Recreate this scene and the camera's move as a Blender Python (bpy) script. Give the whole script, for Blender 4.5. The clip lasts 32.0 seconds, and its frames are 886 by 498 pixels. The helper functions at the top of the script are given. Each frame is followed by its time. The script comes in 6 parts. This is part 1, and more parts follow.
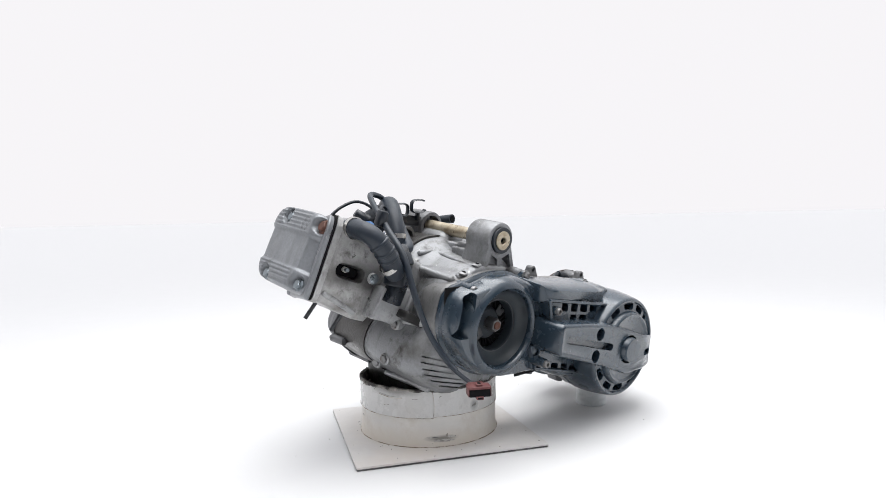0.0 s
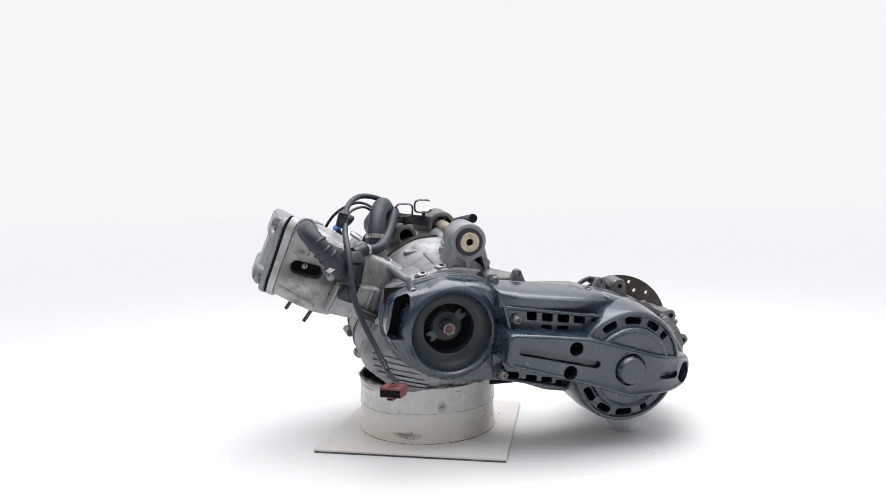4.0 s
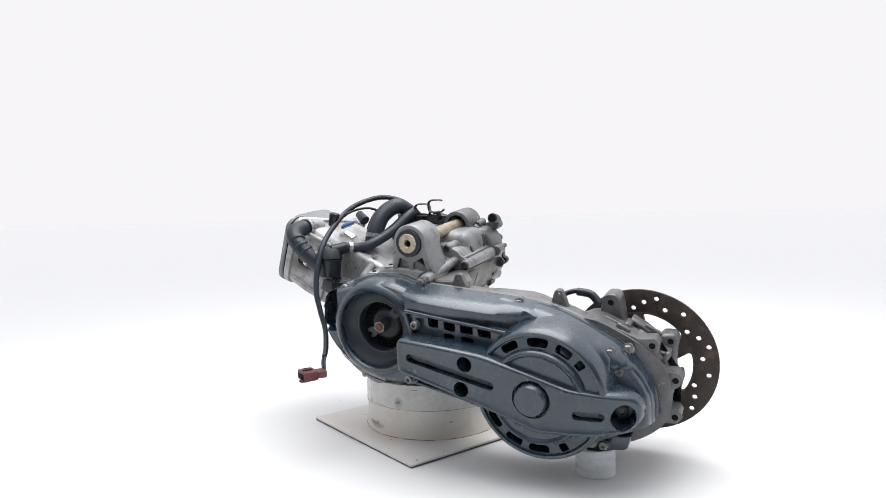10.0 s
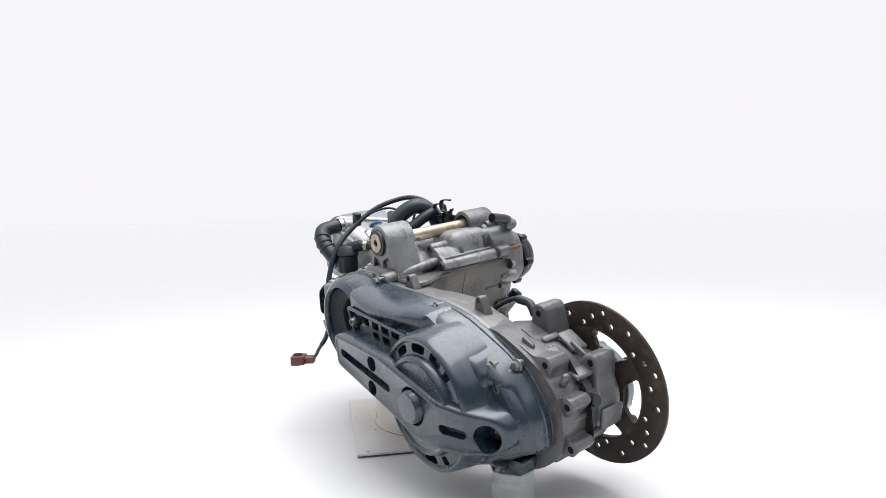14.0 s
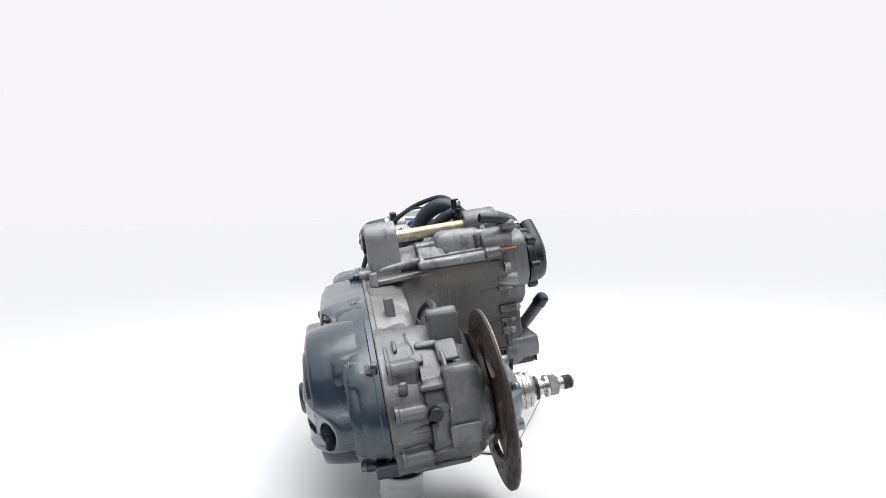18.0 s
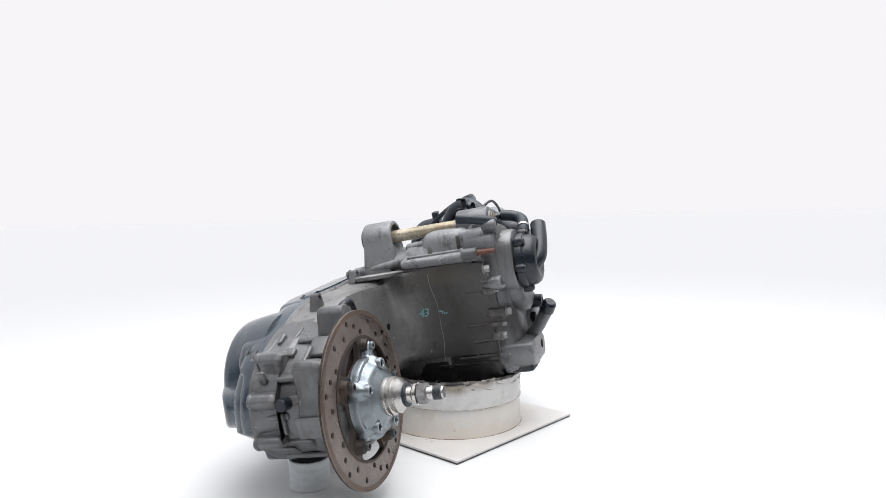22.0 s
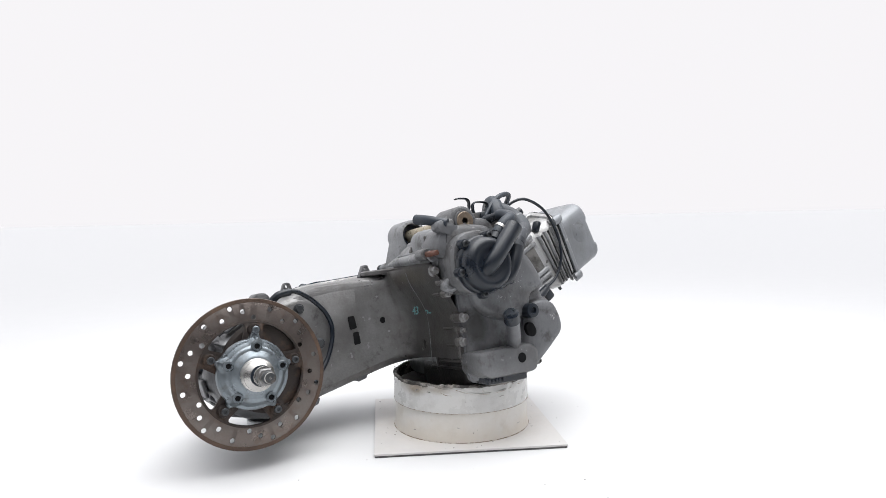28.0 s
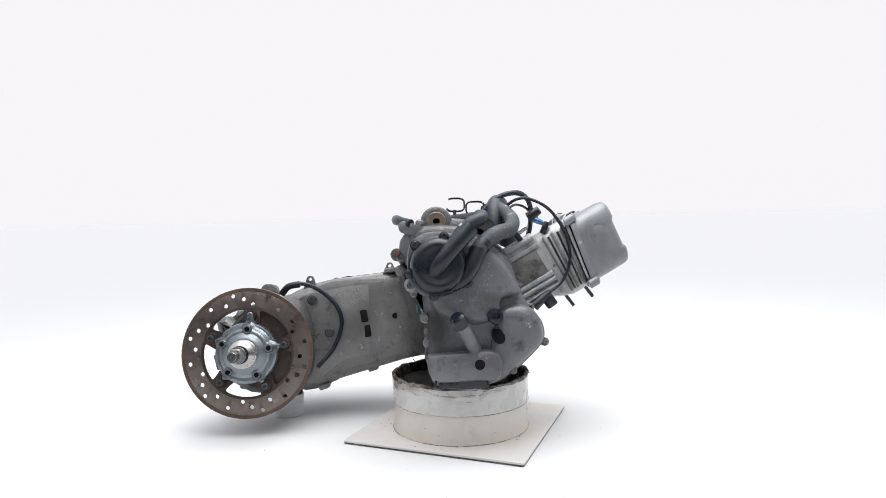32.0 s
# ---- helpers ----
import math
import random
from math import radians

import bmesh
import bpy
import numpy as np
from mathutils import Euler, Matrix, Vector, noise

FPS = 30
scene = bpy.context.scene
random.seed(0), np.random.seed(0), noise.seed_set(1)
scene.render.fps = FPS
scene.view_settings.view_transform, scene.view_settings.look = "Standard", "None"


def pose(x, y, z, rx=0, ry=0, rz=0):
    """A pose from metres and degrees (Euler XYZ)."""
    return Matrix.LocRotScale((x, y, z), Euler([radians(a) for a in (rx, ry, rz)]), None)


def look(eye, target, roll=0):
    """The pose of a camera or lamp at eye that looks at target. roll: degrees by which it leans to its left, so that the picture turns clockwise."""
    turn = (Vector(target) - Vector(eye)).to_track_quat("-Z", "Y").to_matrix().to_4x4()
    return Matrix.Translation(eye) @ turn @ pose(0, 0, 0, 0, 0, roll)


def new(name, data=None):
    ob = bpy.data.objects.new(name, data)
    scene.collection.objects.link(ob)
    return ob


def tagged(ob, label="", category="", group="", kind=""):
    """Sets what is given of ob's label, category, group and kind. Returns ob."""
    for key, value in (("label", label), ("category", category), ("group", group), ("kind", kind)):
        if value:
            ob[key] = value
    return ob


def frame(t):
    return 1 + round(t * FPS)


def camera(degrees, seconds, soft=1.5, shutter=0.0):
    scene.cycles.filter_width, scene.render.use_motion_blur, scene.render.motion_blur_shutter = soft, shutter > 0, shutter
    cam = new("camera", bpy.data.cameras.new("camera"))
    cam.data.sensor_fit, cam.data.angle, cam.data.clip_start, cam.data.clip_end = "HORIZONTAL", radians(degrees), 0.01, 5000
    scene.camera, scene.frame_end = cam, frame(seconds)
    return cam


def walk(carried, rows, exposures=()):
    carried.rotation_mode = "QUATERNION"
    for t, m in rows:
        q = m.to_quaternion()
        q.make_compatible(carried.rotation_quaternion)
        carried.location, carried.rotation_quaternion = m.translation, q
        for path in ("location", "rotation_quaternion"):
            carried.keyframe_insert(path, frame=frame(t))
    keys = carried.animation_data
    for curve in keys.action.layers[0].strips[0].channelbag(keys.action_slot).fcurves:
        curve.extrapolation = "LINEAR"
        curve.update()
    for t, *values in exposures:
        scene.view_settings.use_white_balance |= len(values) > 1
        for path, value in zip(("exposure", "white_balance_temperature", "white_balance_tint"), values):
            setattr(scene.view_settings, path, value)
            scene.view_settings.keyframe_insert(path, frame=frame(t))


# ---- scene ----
cam = camera(69.43, 32.0, soft=0.6)
EYE = (0.0, -1.2048, 0.3929)
STILL = look(EYE, (EYE[0] + 0.0029, EYE[1] + 1.0, EYE[2] - 0.04914), -1.243)
walk(cam, [(0.0, STILL), (32.0, STILL)])

# ---- light: a white studio world, its overhead glow added to light the floor evenly ----
world = bpy.data.worlds.new("studio")
scene.world = world
world.use_nodes = True
wn, wl = world.node_tree.nodes, world.node_tree.links
bg = wn["Background"]
bg.inputs[1].default_value = 1.0
w_co, w_xyz, w_rise, w_mix = (wn.new(k) for k in ("ShaderNodeTexCoord", "ShaderNodeSeparateXYZ", "ShaderNodeMapRange", "ShaderNodeMix"))
w_rise.interpolation_type = "SMOOTHSTEP"
w_rise.inputs["From Min"].default_value, w_rise.inputs["From Max"].default_value = 0.36, 1.0
w_mix.data_type = "RGBA"
w_mix.inputs["A"].default_value = (0.930, 0.914, 0.936, 1)
w_mix.inputs["B"].default_value = (1.36, 1.38, 1.44, 1)
wl.new(w_co.outputs["Generated"], w_xyz.inputs[0])
wl.new(w_xyz.outputs["Z"], w_rise.inputs["Value"])
wl.new(w_rise.outputs["Result"], w_mix.inputs["Factor"])
wl.new(w_mix.outputs["Result"], bg.inputs[0])
sun_data = bpy.data.lights.new("soft_top_light", "SUN")
sun_data.energy = 0.50
sun_data.angle = radians(60)
sun_data.color = (1.0, 0.97, 0.95)
sun = new("soft_top_light", sun_data)
sun.matrix_world = look((0.3, -0.35, 2.6), (0, 0, 0))
box_data = bpy.data.lights.new("softbox", "AREA")
box_data.shape, box_data.size, box_data.size_y = "RECTANGLE", 1.7, 1.3
box_data.energy = 26.0
box_data.color = (1.0, 1.0, 1.0)
softbox = new("softbox", box_data)
softbox.matrix_world = look((0.15, -0.05, 1.6), (0.05, 0.0, 0.1))
scene.view_settings.exposure = 0.0

# turning table: degrees at a time in seconds
TURN0, SPEED = 27.0, 6.8108


def spin(t):
    return Matrix.Rotation(radians(TURN0 - SPEED * t), 4, "Z")


# ---- materials ----
def material(name, base, rough=0.5, metal=0.0, spots=None, spot_scale=30.0, spot_at=(0.5, 0.65), spots2=None,
             spot2_scale=7.0, spot2_at=(0.55, 0.7), grain=120.0, bump=0.15, vary=0.12, rough_vary=0.15, stretch=None,
             piece=0.0, sub=0.0, fleck=0.35, streak=None, nicks=None, nick_at=0.70, coat=0.0, oil=None, smudges=()):
    """Base colour with broad and fine mottling, two layers of stains and a grain bump."""
    m = bpy.data.materials.new(name)
    m.use_nodes = True
    nt = m.node_tree
    n, ln = nt.nodes, nt.links
    b = n["Principled BSDF"]
    b.inputs["Roughness"].default_value, b.inputs["Metallic"].default_value = rough, metal
    co = n.new("ShaderNodeTexCoord")
    src = co.outputs["Object"]
    if stretch:
        mp = n.new("ShaderNodeMapping")
        mp.inputs["Scale"].default_value = stretch
        ln.new(src, mp.inputs["Vector"])
        src = mp.outputs["Vector"]

    def tex(scale, detail=6.0, r=0.6):
        t = n.new("ShaderNodeTexNoise")
        t.inputs["Scale"].default_value, t.inputs["Detail"].default_value = scale, detail
        t.inputs["Roughness"].default_value = r
        ln.new(src, t.inputs["Vector"])
        return t.outputs["Fac"]

    def ramp(fac, lo, hi, a=0.0, z=1.0):
        r = n.new("ShaderNodeMapRange")
        r.inputs["From Min"].default_value, r.inputs["From Max"].default_value = lo, hi
        r.inputs["To Min"].default_value, r.inputs["To Max"].default_value = a, z
        ln.new(fac, r.inputs["Value"])
        return r.outputs["Result"]

    def mix(fac, a, c, kind="MIX"):
        x = n.new("ShaderNodeMix")
        x.data_type, x.blend_type = "RGBA", kind
        for sock, val in ((x.inputs["Factor"], fac), (x.inputs["A"], a), (x.inputs["B"], c)):
            if isinstance(val, bpy.types.NodeSocket):
                ln.new(val, sock)
            else:
                sock.default_value = val if isinstance(val, float) else (*val, 1)
        return x.outputs["Result"]

    dark = tuple(v * (1 - vary * 2) for v in base)
    light = tuple(min(1, v * (1 + vary * 1.5)) for v in base)
    col = mix(ramp(tex(9.0), 0.3, 0.7), dark, light)
    fine = tex(grain)
    col = mix(ramp(fine, 0.35, 0.65, 0.0, fleck), col, tuple(v * 0.72 for v in base))
    if piece:
        oi = n.new("ShaderNodeObjectInfo")
        col = mix(ramp(oi.outputs["Random"], 0, 1, 0.0, piece), col, tuple(v * 0.5 for v in base))
    if spots:
        col = mix(ramp(tex(spot_scale, 8.0, 0.7), *spot_at), col, spots)
    if spots2:
        col = mix(ramp(tex(spot2_scale, 9.0, 0.65), *spot2_at), col, spots2)
    if streak:
        mp2 = n.new("ShaderNodeMapping")
        mp2.inputs["Scale"].default_value = (9, 26, 5)
        mp2.inputs["Rotation"].default_value = (0.2, 0.5, 0.3)
        ln.new(co.outputs["Object"], mp2.inputs["Vector"])
        t3 = n.new("ShaderNodeTexNoise")
        t3.inputs["Scale"].default_value, t3.inputs["Detail"].default_value, t3.inputs["Roughness"].default_value = 1.6, 9.0, 0.72
        ln.new(mp2.outputs["Vector"], t3.inputs["Vector"])
        col = mix(ramp(t3.outputs["Fac"], 0.52, 0.72, 0.0, 0.8), col, streak)
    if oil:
        # darkens the colour along Y, ragged at its edge
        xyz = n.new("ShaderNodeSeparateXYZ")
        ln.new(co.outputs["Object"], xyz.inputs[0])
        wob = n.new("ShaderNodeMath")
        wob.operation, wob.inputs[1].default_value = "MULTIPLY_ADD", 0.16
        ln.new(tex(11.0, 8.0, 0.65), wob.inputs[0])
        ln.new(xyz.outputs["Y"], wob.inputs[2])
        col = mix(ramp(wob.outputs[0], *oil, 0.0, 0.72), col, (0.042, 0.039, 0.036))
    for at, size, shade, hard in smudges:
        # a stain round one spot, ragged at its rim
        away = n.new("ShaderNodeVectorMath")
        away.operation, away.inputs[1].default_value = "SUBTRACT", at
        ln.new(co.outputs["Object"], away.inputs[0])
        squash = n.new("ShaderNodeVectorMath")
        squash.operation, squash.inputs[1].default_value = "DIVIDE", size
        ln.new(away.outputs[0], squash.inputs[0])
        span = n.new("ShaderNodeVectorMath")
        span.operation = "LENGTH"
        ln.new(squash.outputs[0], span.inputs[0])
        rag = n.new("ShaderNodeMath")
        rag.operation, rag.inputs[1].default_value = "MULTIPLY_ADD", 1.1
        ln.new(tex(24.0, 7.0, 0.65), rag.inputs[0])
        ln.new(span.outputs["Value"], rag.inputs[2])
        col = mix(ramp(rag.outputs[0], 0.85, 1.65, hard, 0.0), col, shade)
    if nicks:
        col = mix(ramp(tex(70.0, 3.0, 0.5), nick_at, nick_at + 0.03, 0.0, 0.8), col, nicks)
    ln.new(col, b.inputs["Base Color"])
    ln.new(ramp(tex(25.0), 0.3, 0.7, max(0.02, rough - rough_vary), min(1, rough + rough_vary)), b.inputs["Roughness"])
    b.inputs["Coat Weight"].default_value, b.inputs["Coat Roughness"].default_value = coat, 0.22
    if sub:
        b.inputs["Subsurface Weight"].default_value = sub
        b.inputs["Subsurface Radius"].default_value = (0.01, 0.01, 0.01)
    if bump:
        bp = n.new("ShaderNodeBump")
        bp.inputs["Strength"].default_value, bp.inputs["Distance"].default_value = bump, 0.002
        add = n.new("ShaderNodeMath")
        ln.new(fine, add.inputs[0])
        ln.new(tex(grain * 0.25), add.inputs[1])
        ln.new(add.outputs[0], bp.inputs["Height"])
        ln.new(bp.outputs["Normal"], b.inputs["Normal"])
    return m


ALU = material("cast_aluminium", (0.162, 0.165, 0.171), 0.40, 0.45, (0.050, 0.047, 0.044), 30, (0.56, 0.74),
               (0.080, 0.076, 0.073), 7, (0.53, 0.80), grain=300, bump=0.30, vary=0.11, streak=(0.075, 0.072, 0.069), nicks=(0.30, 0.30, 0.30))
# darkened along Y, and once more low on the rear wall
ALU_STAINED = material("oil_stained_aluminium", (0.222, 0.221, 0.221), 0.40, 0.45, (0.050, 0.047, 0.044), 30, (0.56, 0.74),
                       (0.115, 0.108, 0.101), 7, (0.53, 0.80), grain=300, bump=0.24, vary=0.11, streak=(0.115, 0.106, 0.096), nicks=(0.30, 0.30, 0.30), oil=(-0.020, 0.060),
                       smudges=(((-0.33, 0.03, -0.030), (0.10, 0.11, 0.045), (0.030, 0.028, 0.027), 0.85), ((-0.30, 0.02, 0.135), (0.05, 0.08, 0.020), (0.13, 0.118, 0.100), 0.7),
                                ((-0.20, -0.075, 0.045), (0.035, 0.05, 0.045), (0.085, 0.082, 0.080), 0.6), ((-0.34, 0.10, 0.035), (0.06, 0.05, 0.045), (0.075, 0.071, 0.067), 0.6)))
ALU_OIL = material("oily_aluminium", (0.165, 0.160, 0.154), 0.42, 0.3, (0.022, 0.020, 0.018), 26, (0.48, 0.66),
                   (0.036, 0.033, 0.030), 7, (0.46, 0.66), grain=260, bump=0.35, streak=(0.028, 0.026, 0.024), nicks=(0.22, 0.215, 0.21))
ALU_LIGHT = material("bare_aluminium", (0.385, 0.392, 0.40), 0.44, 0.4, (0.06, 0.056, 0.052), 24, (0.54, 0.70),
                     (0.15, 0.143, 0.132), 9, (0.54, 0.74), grain=260, bump=0.25, streak=(0.10, 0.096, 0.09), nicks=(0.07, 0.066, 0.062))
ALU_MID = material("dull_aluminium", (0.27, 0.277, 0.287), 0.46, 0.38, (0.05, 0.046, 0.043), 26, (0.53, 0.70),
                   (0.10, 0.095, 0.088), 8, (0.52, 0.72), grain=260, bump=0.3, streak=(0.08, 0.076, 0.072), nicks=(0.42, 0.42, 0.42))
ALU_COVER = material("smooth_grey_cover", (0.235, 0.247, 0.263), 0.40, 0.35, (0.075, 0.072, 0.070), 11, (0.60, 0.74),
                     (0.16, 0.165, 0.17), 6, (0.50, 0.78), grain=260, bump=0.18, streak=(0.15, 0.155, 0.16), nicks=(0.40, 0.40, 0.40), nick_at=0.72)
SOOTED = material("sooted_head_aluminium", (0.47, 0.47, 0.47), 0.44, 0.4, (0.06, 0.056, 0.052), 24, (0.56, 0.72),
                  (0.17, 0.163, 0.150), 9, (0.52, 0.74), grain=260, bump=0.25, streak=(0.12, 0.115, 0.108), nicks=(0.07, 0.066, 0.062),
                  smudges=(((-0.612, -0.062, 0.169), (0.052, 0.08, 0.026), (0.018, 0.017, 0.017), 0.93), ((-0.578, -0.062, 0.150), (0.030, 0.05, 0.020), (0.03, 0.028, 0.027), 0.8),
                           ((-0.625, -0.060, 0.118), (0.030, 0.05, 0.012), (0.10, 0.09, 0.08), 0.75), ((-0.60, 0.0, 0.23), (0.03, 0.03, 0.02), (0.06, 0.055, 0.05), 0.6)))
ALU_WHITE = material("corroded_aluminium", (0.158, 0.163, 0.172), 0.45, 0.35, (0.045, 0.042, 0.04), 26, (0.54, 0.72),
                     (0.40, 0.40, 0.40), 34, (0.66, 0.70), grain=260, bump=0.2, streak=(0.06, 0.057, 0.054),
                     smudges=(((-0.345, 0.15, 0.035), (0.045, 0.08, 0.055), (0.026, 0.025, 0.025), 0.88), ((-0.40, 0.15, -0.025), (0.06, 0.08, 0.030), (0.045, 0.043, 0.042), 0.7),
                              ((-0.445, 0.16, 0.085), (0.03, 0.05, 0.012), (0.05, 0.048, 0.046), 0.6)))
ALU_DIRT = material("grimy_aluminium", (0.15, 0.146, 0.14), 0.55, 0.25, (0.025, 0.023, 0.02), 22, (0.46, 0.64),
                    (0.42, 0.40, 0.375), 30, (0.62, 0.72), grain=220, bump=0.4)
PAINT = material("worn_dark_paint", (0.024, 0.041, 0.060), 0.25, 0.1, (0.062, 0.085, 0.102), 6, (0.52, 0.84),
                 (0.010, 0.016, 0.022), 22, (0.58, 0.80), grain=320, bump=0.035, rough_vary=0.10, streak=(0.048, 0.068, 0.084), nicks=(0.14, 0.165, 0.18), nick_at=0.725, coat=0.6)
BLACK = material("black_plastic", (0.0055, 0.0098, 0.0170), 0.36, 0.0, (0.013, 0.019, 0.027), 18, (0.55, 0.8), grain=300, bump=0.1)
RUBBER = material("grey_black_rubber", (0.0120, 0.0195, 0.031), 0.45, 0.0, (0.028, 0.037, 0.048), 14, (0.52, 0.78), grain=300, bump=0.12)
RUBBER_CHALK = material("chalky_rubber", (0.050, 0.056, 0.066), 0.6, 0.0, (0.30, 0.31, 0.32), 70, (0.58, 0.70), grain=300, bump=0.3)
# black of the oily sump, and of the shade put into gaps and grooves
GRIME_AND_SHADE = material("black_oil_grime", (0.015, 0.0145, 0.0145), 0.38, 0.1, (0.05, 0.047, 0.044), 40, (0.55, 0.7), grain=200, bump=0.3)
SOOT_SHADE_PAINT = material("sooty_dark_paint", (0.019, 0.027, 0.035), 0.55, 0.0, (0.034, 0.044, 0.053), 14, (0.55, 0.8), grain=300, bump=0.1)
WALL = material("grey_studio_wall", (0.20, 0.20, 0.21), 0.85, 0.0, (0.17, 0.17, 0.18), 3, (0.4, 0.7), grain=40, bump=0.05, vary=0.05)
# low-gloss black for dark parts and for the shade inside vents and holes
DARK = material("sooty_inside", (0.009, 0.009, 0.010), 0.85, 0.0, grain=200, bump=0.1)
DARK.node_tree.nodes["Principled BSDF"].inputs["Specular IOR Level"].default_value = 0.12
RUST = material("rusty_disc_steel", (0.165, 0.140, 0.127), 0.34, 0.8, (0.125, 0.082, 0.060), 14, (0.52, 0.74),
                (0.19, 0.178, 0.165), 12, (0.5, 0.75), grain=350, bump=0.18)
RUST_BAND = material("rust_band", (0.100, 0.068, 0.052), 0.5, 0.5, (0.15, 0.095, 0.065), 24, (0.5, 0.7), grain=350, bump=0.2)
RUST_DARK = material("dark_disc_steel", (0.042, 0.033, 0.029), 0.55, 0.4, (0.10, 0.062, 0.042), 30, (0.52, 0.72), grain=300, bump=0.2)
ZINC = material("zinc_steel", (0.235, 0.268, 0.292), 0.33, 0.75, (0.13, 0.135, 0.14), 40, (0.53, 0.72), grain=260, bump=0.12)
STEEL = material("turned_steel", (0.52, 0.51, 0.49), 0.25, 0.9, (0.2, 0.19, 0.18), 60, (0.58, 0.75), grain=400, bump=0.08)
BOLT = material("dull_bolt_steel", (0.27, 0.27, 0.27), 0.42, 0.7, (0.11, 0.085, 0.07), 60, (0.52, 0.7), grain=300, bump=0.15, piece=0.5)
BOLT_DARK = material("blackened_bolt", (0.075, 0.08, 0.085), 0.45, 0.5, (0.14, 0.12, 0.11), 60, (0.55, 0.72), grain=300, bump=0.12, piece=0.4)
BRASS = material("yellow_plated_steel", (0.43, 0.37, 0.27), 0.34, 0.6, (0.24, 0.18, 0.12), 26, (0.5, 0.7),
                 (0.66, 0.60, 0.48), 14, (0.5, 0.7), grain=300, bump=0.1)
BRASS_DULL = material("tarnished_plated_steel", (0.25, 0.20, 0.15), 0.4, 0.6, (0.13, 0.09, 0.065), 40, (0.48, 0.68), grain=300, bump=0.1)
COPPER = material("rusty_nut_steel", (0.14, 0.066, 0.048), 0.5, 0.4, (0.09, 0.05, 0.04), 60, (0.5, 0.7), grain=300, bump=0.2)
MAROON = material("maroon_connector", (0.135, 0.042, 0.042), 0.5, 0.0, (0.20, 0.085, 0.08), 40, (0.5, 0.7), grain=300, bump=0.05)
BLUE = material("blue_plastic", (0.03, 0.16, 0.42), 0.45, 0.0, grain=200, bump=0.05)
CREAM = material("off_white_ring_plastic", (0.66, 0.645, 0.615), 0.45, 0.0, (0.50, 0.45, 0.385), 20, (0.52, 0.76),
                 (0.60, 0.565, 0.51), 8, (0.45, 0.75), grain=180, bump=0.08, vary=0.06, fleck=0.06, nicks=(0.22, 0.20, 0.18), nick_at=0.735,
                 smudges=(((0, 0, 0.0), (0.30, 0.30, 0.034), (0.60, 0.53, 0.44), 0.6), ((-0.034, -0.122, 0.014), (0.030, 0.03, 0.006), (0.14, 0.13, 0.12), 0.8)))
TAPE = material("clear_grey_tape", (0.61, 0.61, 0.60), 0.30, 0.0, (0.44, 0.43, 0.42), 22, (0.50, 0.74),
                (0.52, 0.51, 0.49), 9, (0.45, 0.75), grain=120, bump=0.3, vary=0.07, fleck=0.08, nicks=(0.15, 0.14, 0.13), nick_at=0.725,
                smudges=(((0.107, 0.066, 0.091), (0.040, 0.04, 0.014), (0.26, 0.215, 0.165), 0.85), ((0.075, 0.103, 0.092), (0.030, 0.03, 0.010), (0.30, 0.26, 0.21), 0.7),
                         ((0.028, -0.124, 0.064), (0.010, 0.02, 0.012), (0.24, 0.24, 0.24), 0.8), ((-0.10, -0.076, 0.096), (0.05, 0.05, 0.010), (0.22, 0.21, 0.20), 0.8)))
GRIME = material("oily_rag_edge", (0.30, 0.28, 0.255), 0.7, 0.0, (0.030, 0.028, 0.026), 34, (0.40, 0.54), grain=120, bump=0.5)
GRIME_SMEAR = material("dry_oil_smear", (0.17, 0.163, 0.155), 0.6, 0.0, (0.50, 0.485, 0.46), 70, (0.46, 0.58), grain=200, bump=0.1)
GLUE = material("brown_glue", (0.20, 0.145, 0.10), 0.6, 0.0, (0.55, 0.50, 0.44), 40, (0.48, 0.55), grain=200, bump=0.2)
BOARD = material("white_board", (0.62, 0.605, 0.59), 0.5, 0.0, (0.59, 0.55, 0.50), 11, (0.58, 0.86), grain=150, bump=0.03, vary=0.03, fleck=0.08,
                 smudges=(((0, 0.006, 0), (0.160, 0.160, 0.05), (0.60, 0.54, 0.47), 0.55), ((-0.10, -0.12, 0), (0.12, 0.05, 0.05), (0.57, 0.50, 0.44), 0.4)))
BOARD_EDGE = material("grey_board_edge", (0.075, 0.072, 0.070), 0.6, 0.0, (0.30, 0.29, 0.28), 14, (0.55, 0.75), grain=200, bump=0.1)
ROLL = material("frosted_film_roll", (0.66, 0.69, 0.70), 0.4, 0.0, (0.52, 0.55, 0.56), 30, (0.5, 0.75), grain=150, bump=0.15, vary=0.04)
WHITE = material("white_floor", (0.679, 0.683, 0.687), 0.9, 0.0, grain=60, bump=0.0, vary=0.004, rough_vary=0.02, fleck=0.0)
SPECK = material("floor_specks", (0.45, 0.44, 0.43), 0.8, 0.0, bump=0.0)
CRUST = material("white_metal_crust", (0.42, 0.42, 0.41), 0.8, 0.0, grain=300, bump=0.1)
LABEL = material("white_sticker", (0.75, 0.75, 0.73), 0.5, 0.0, grain=200, bump=0.03)
CHALK = material("green_paint_pen", (0.17, 0.37, 0.38), 0.6, 0.0, grain=300, bump=0.0)
SILVER = material("silver_foil_tape", (0.62, 0.63, 0.64), 0.28, 0.8, grain=80, bump=0.3)


# ---- building blocks ----
def finish(me, smooth=40):
    me.polygons.foreach_set("use_smooth", [True] * len(me.polygons))
    me.set_sharp_from_angle(angle=radians(smooth))
    me.update()


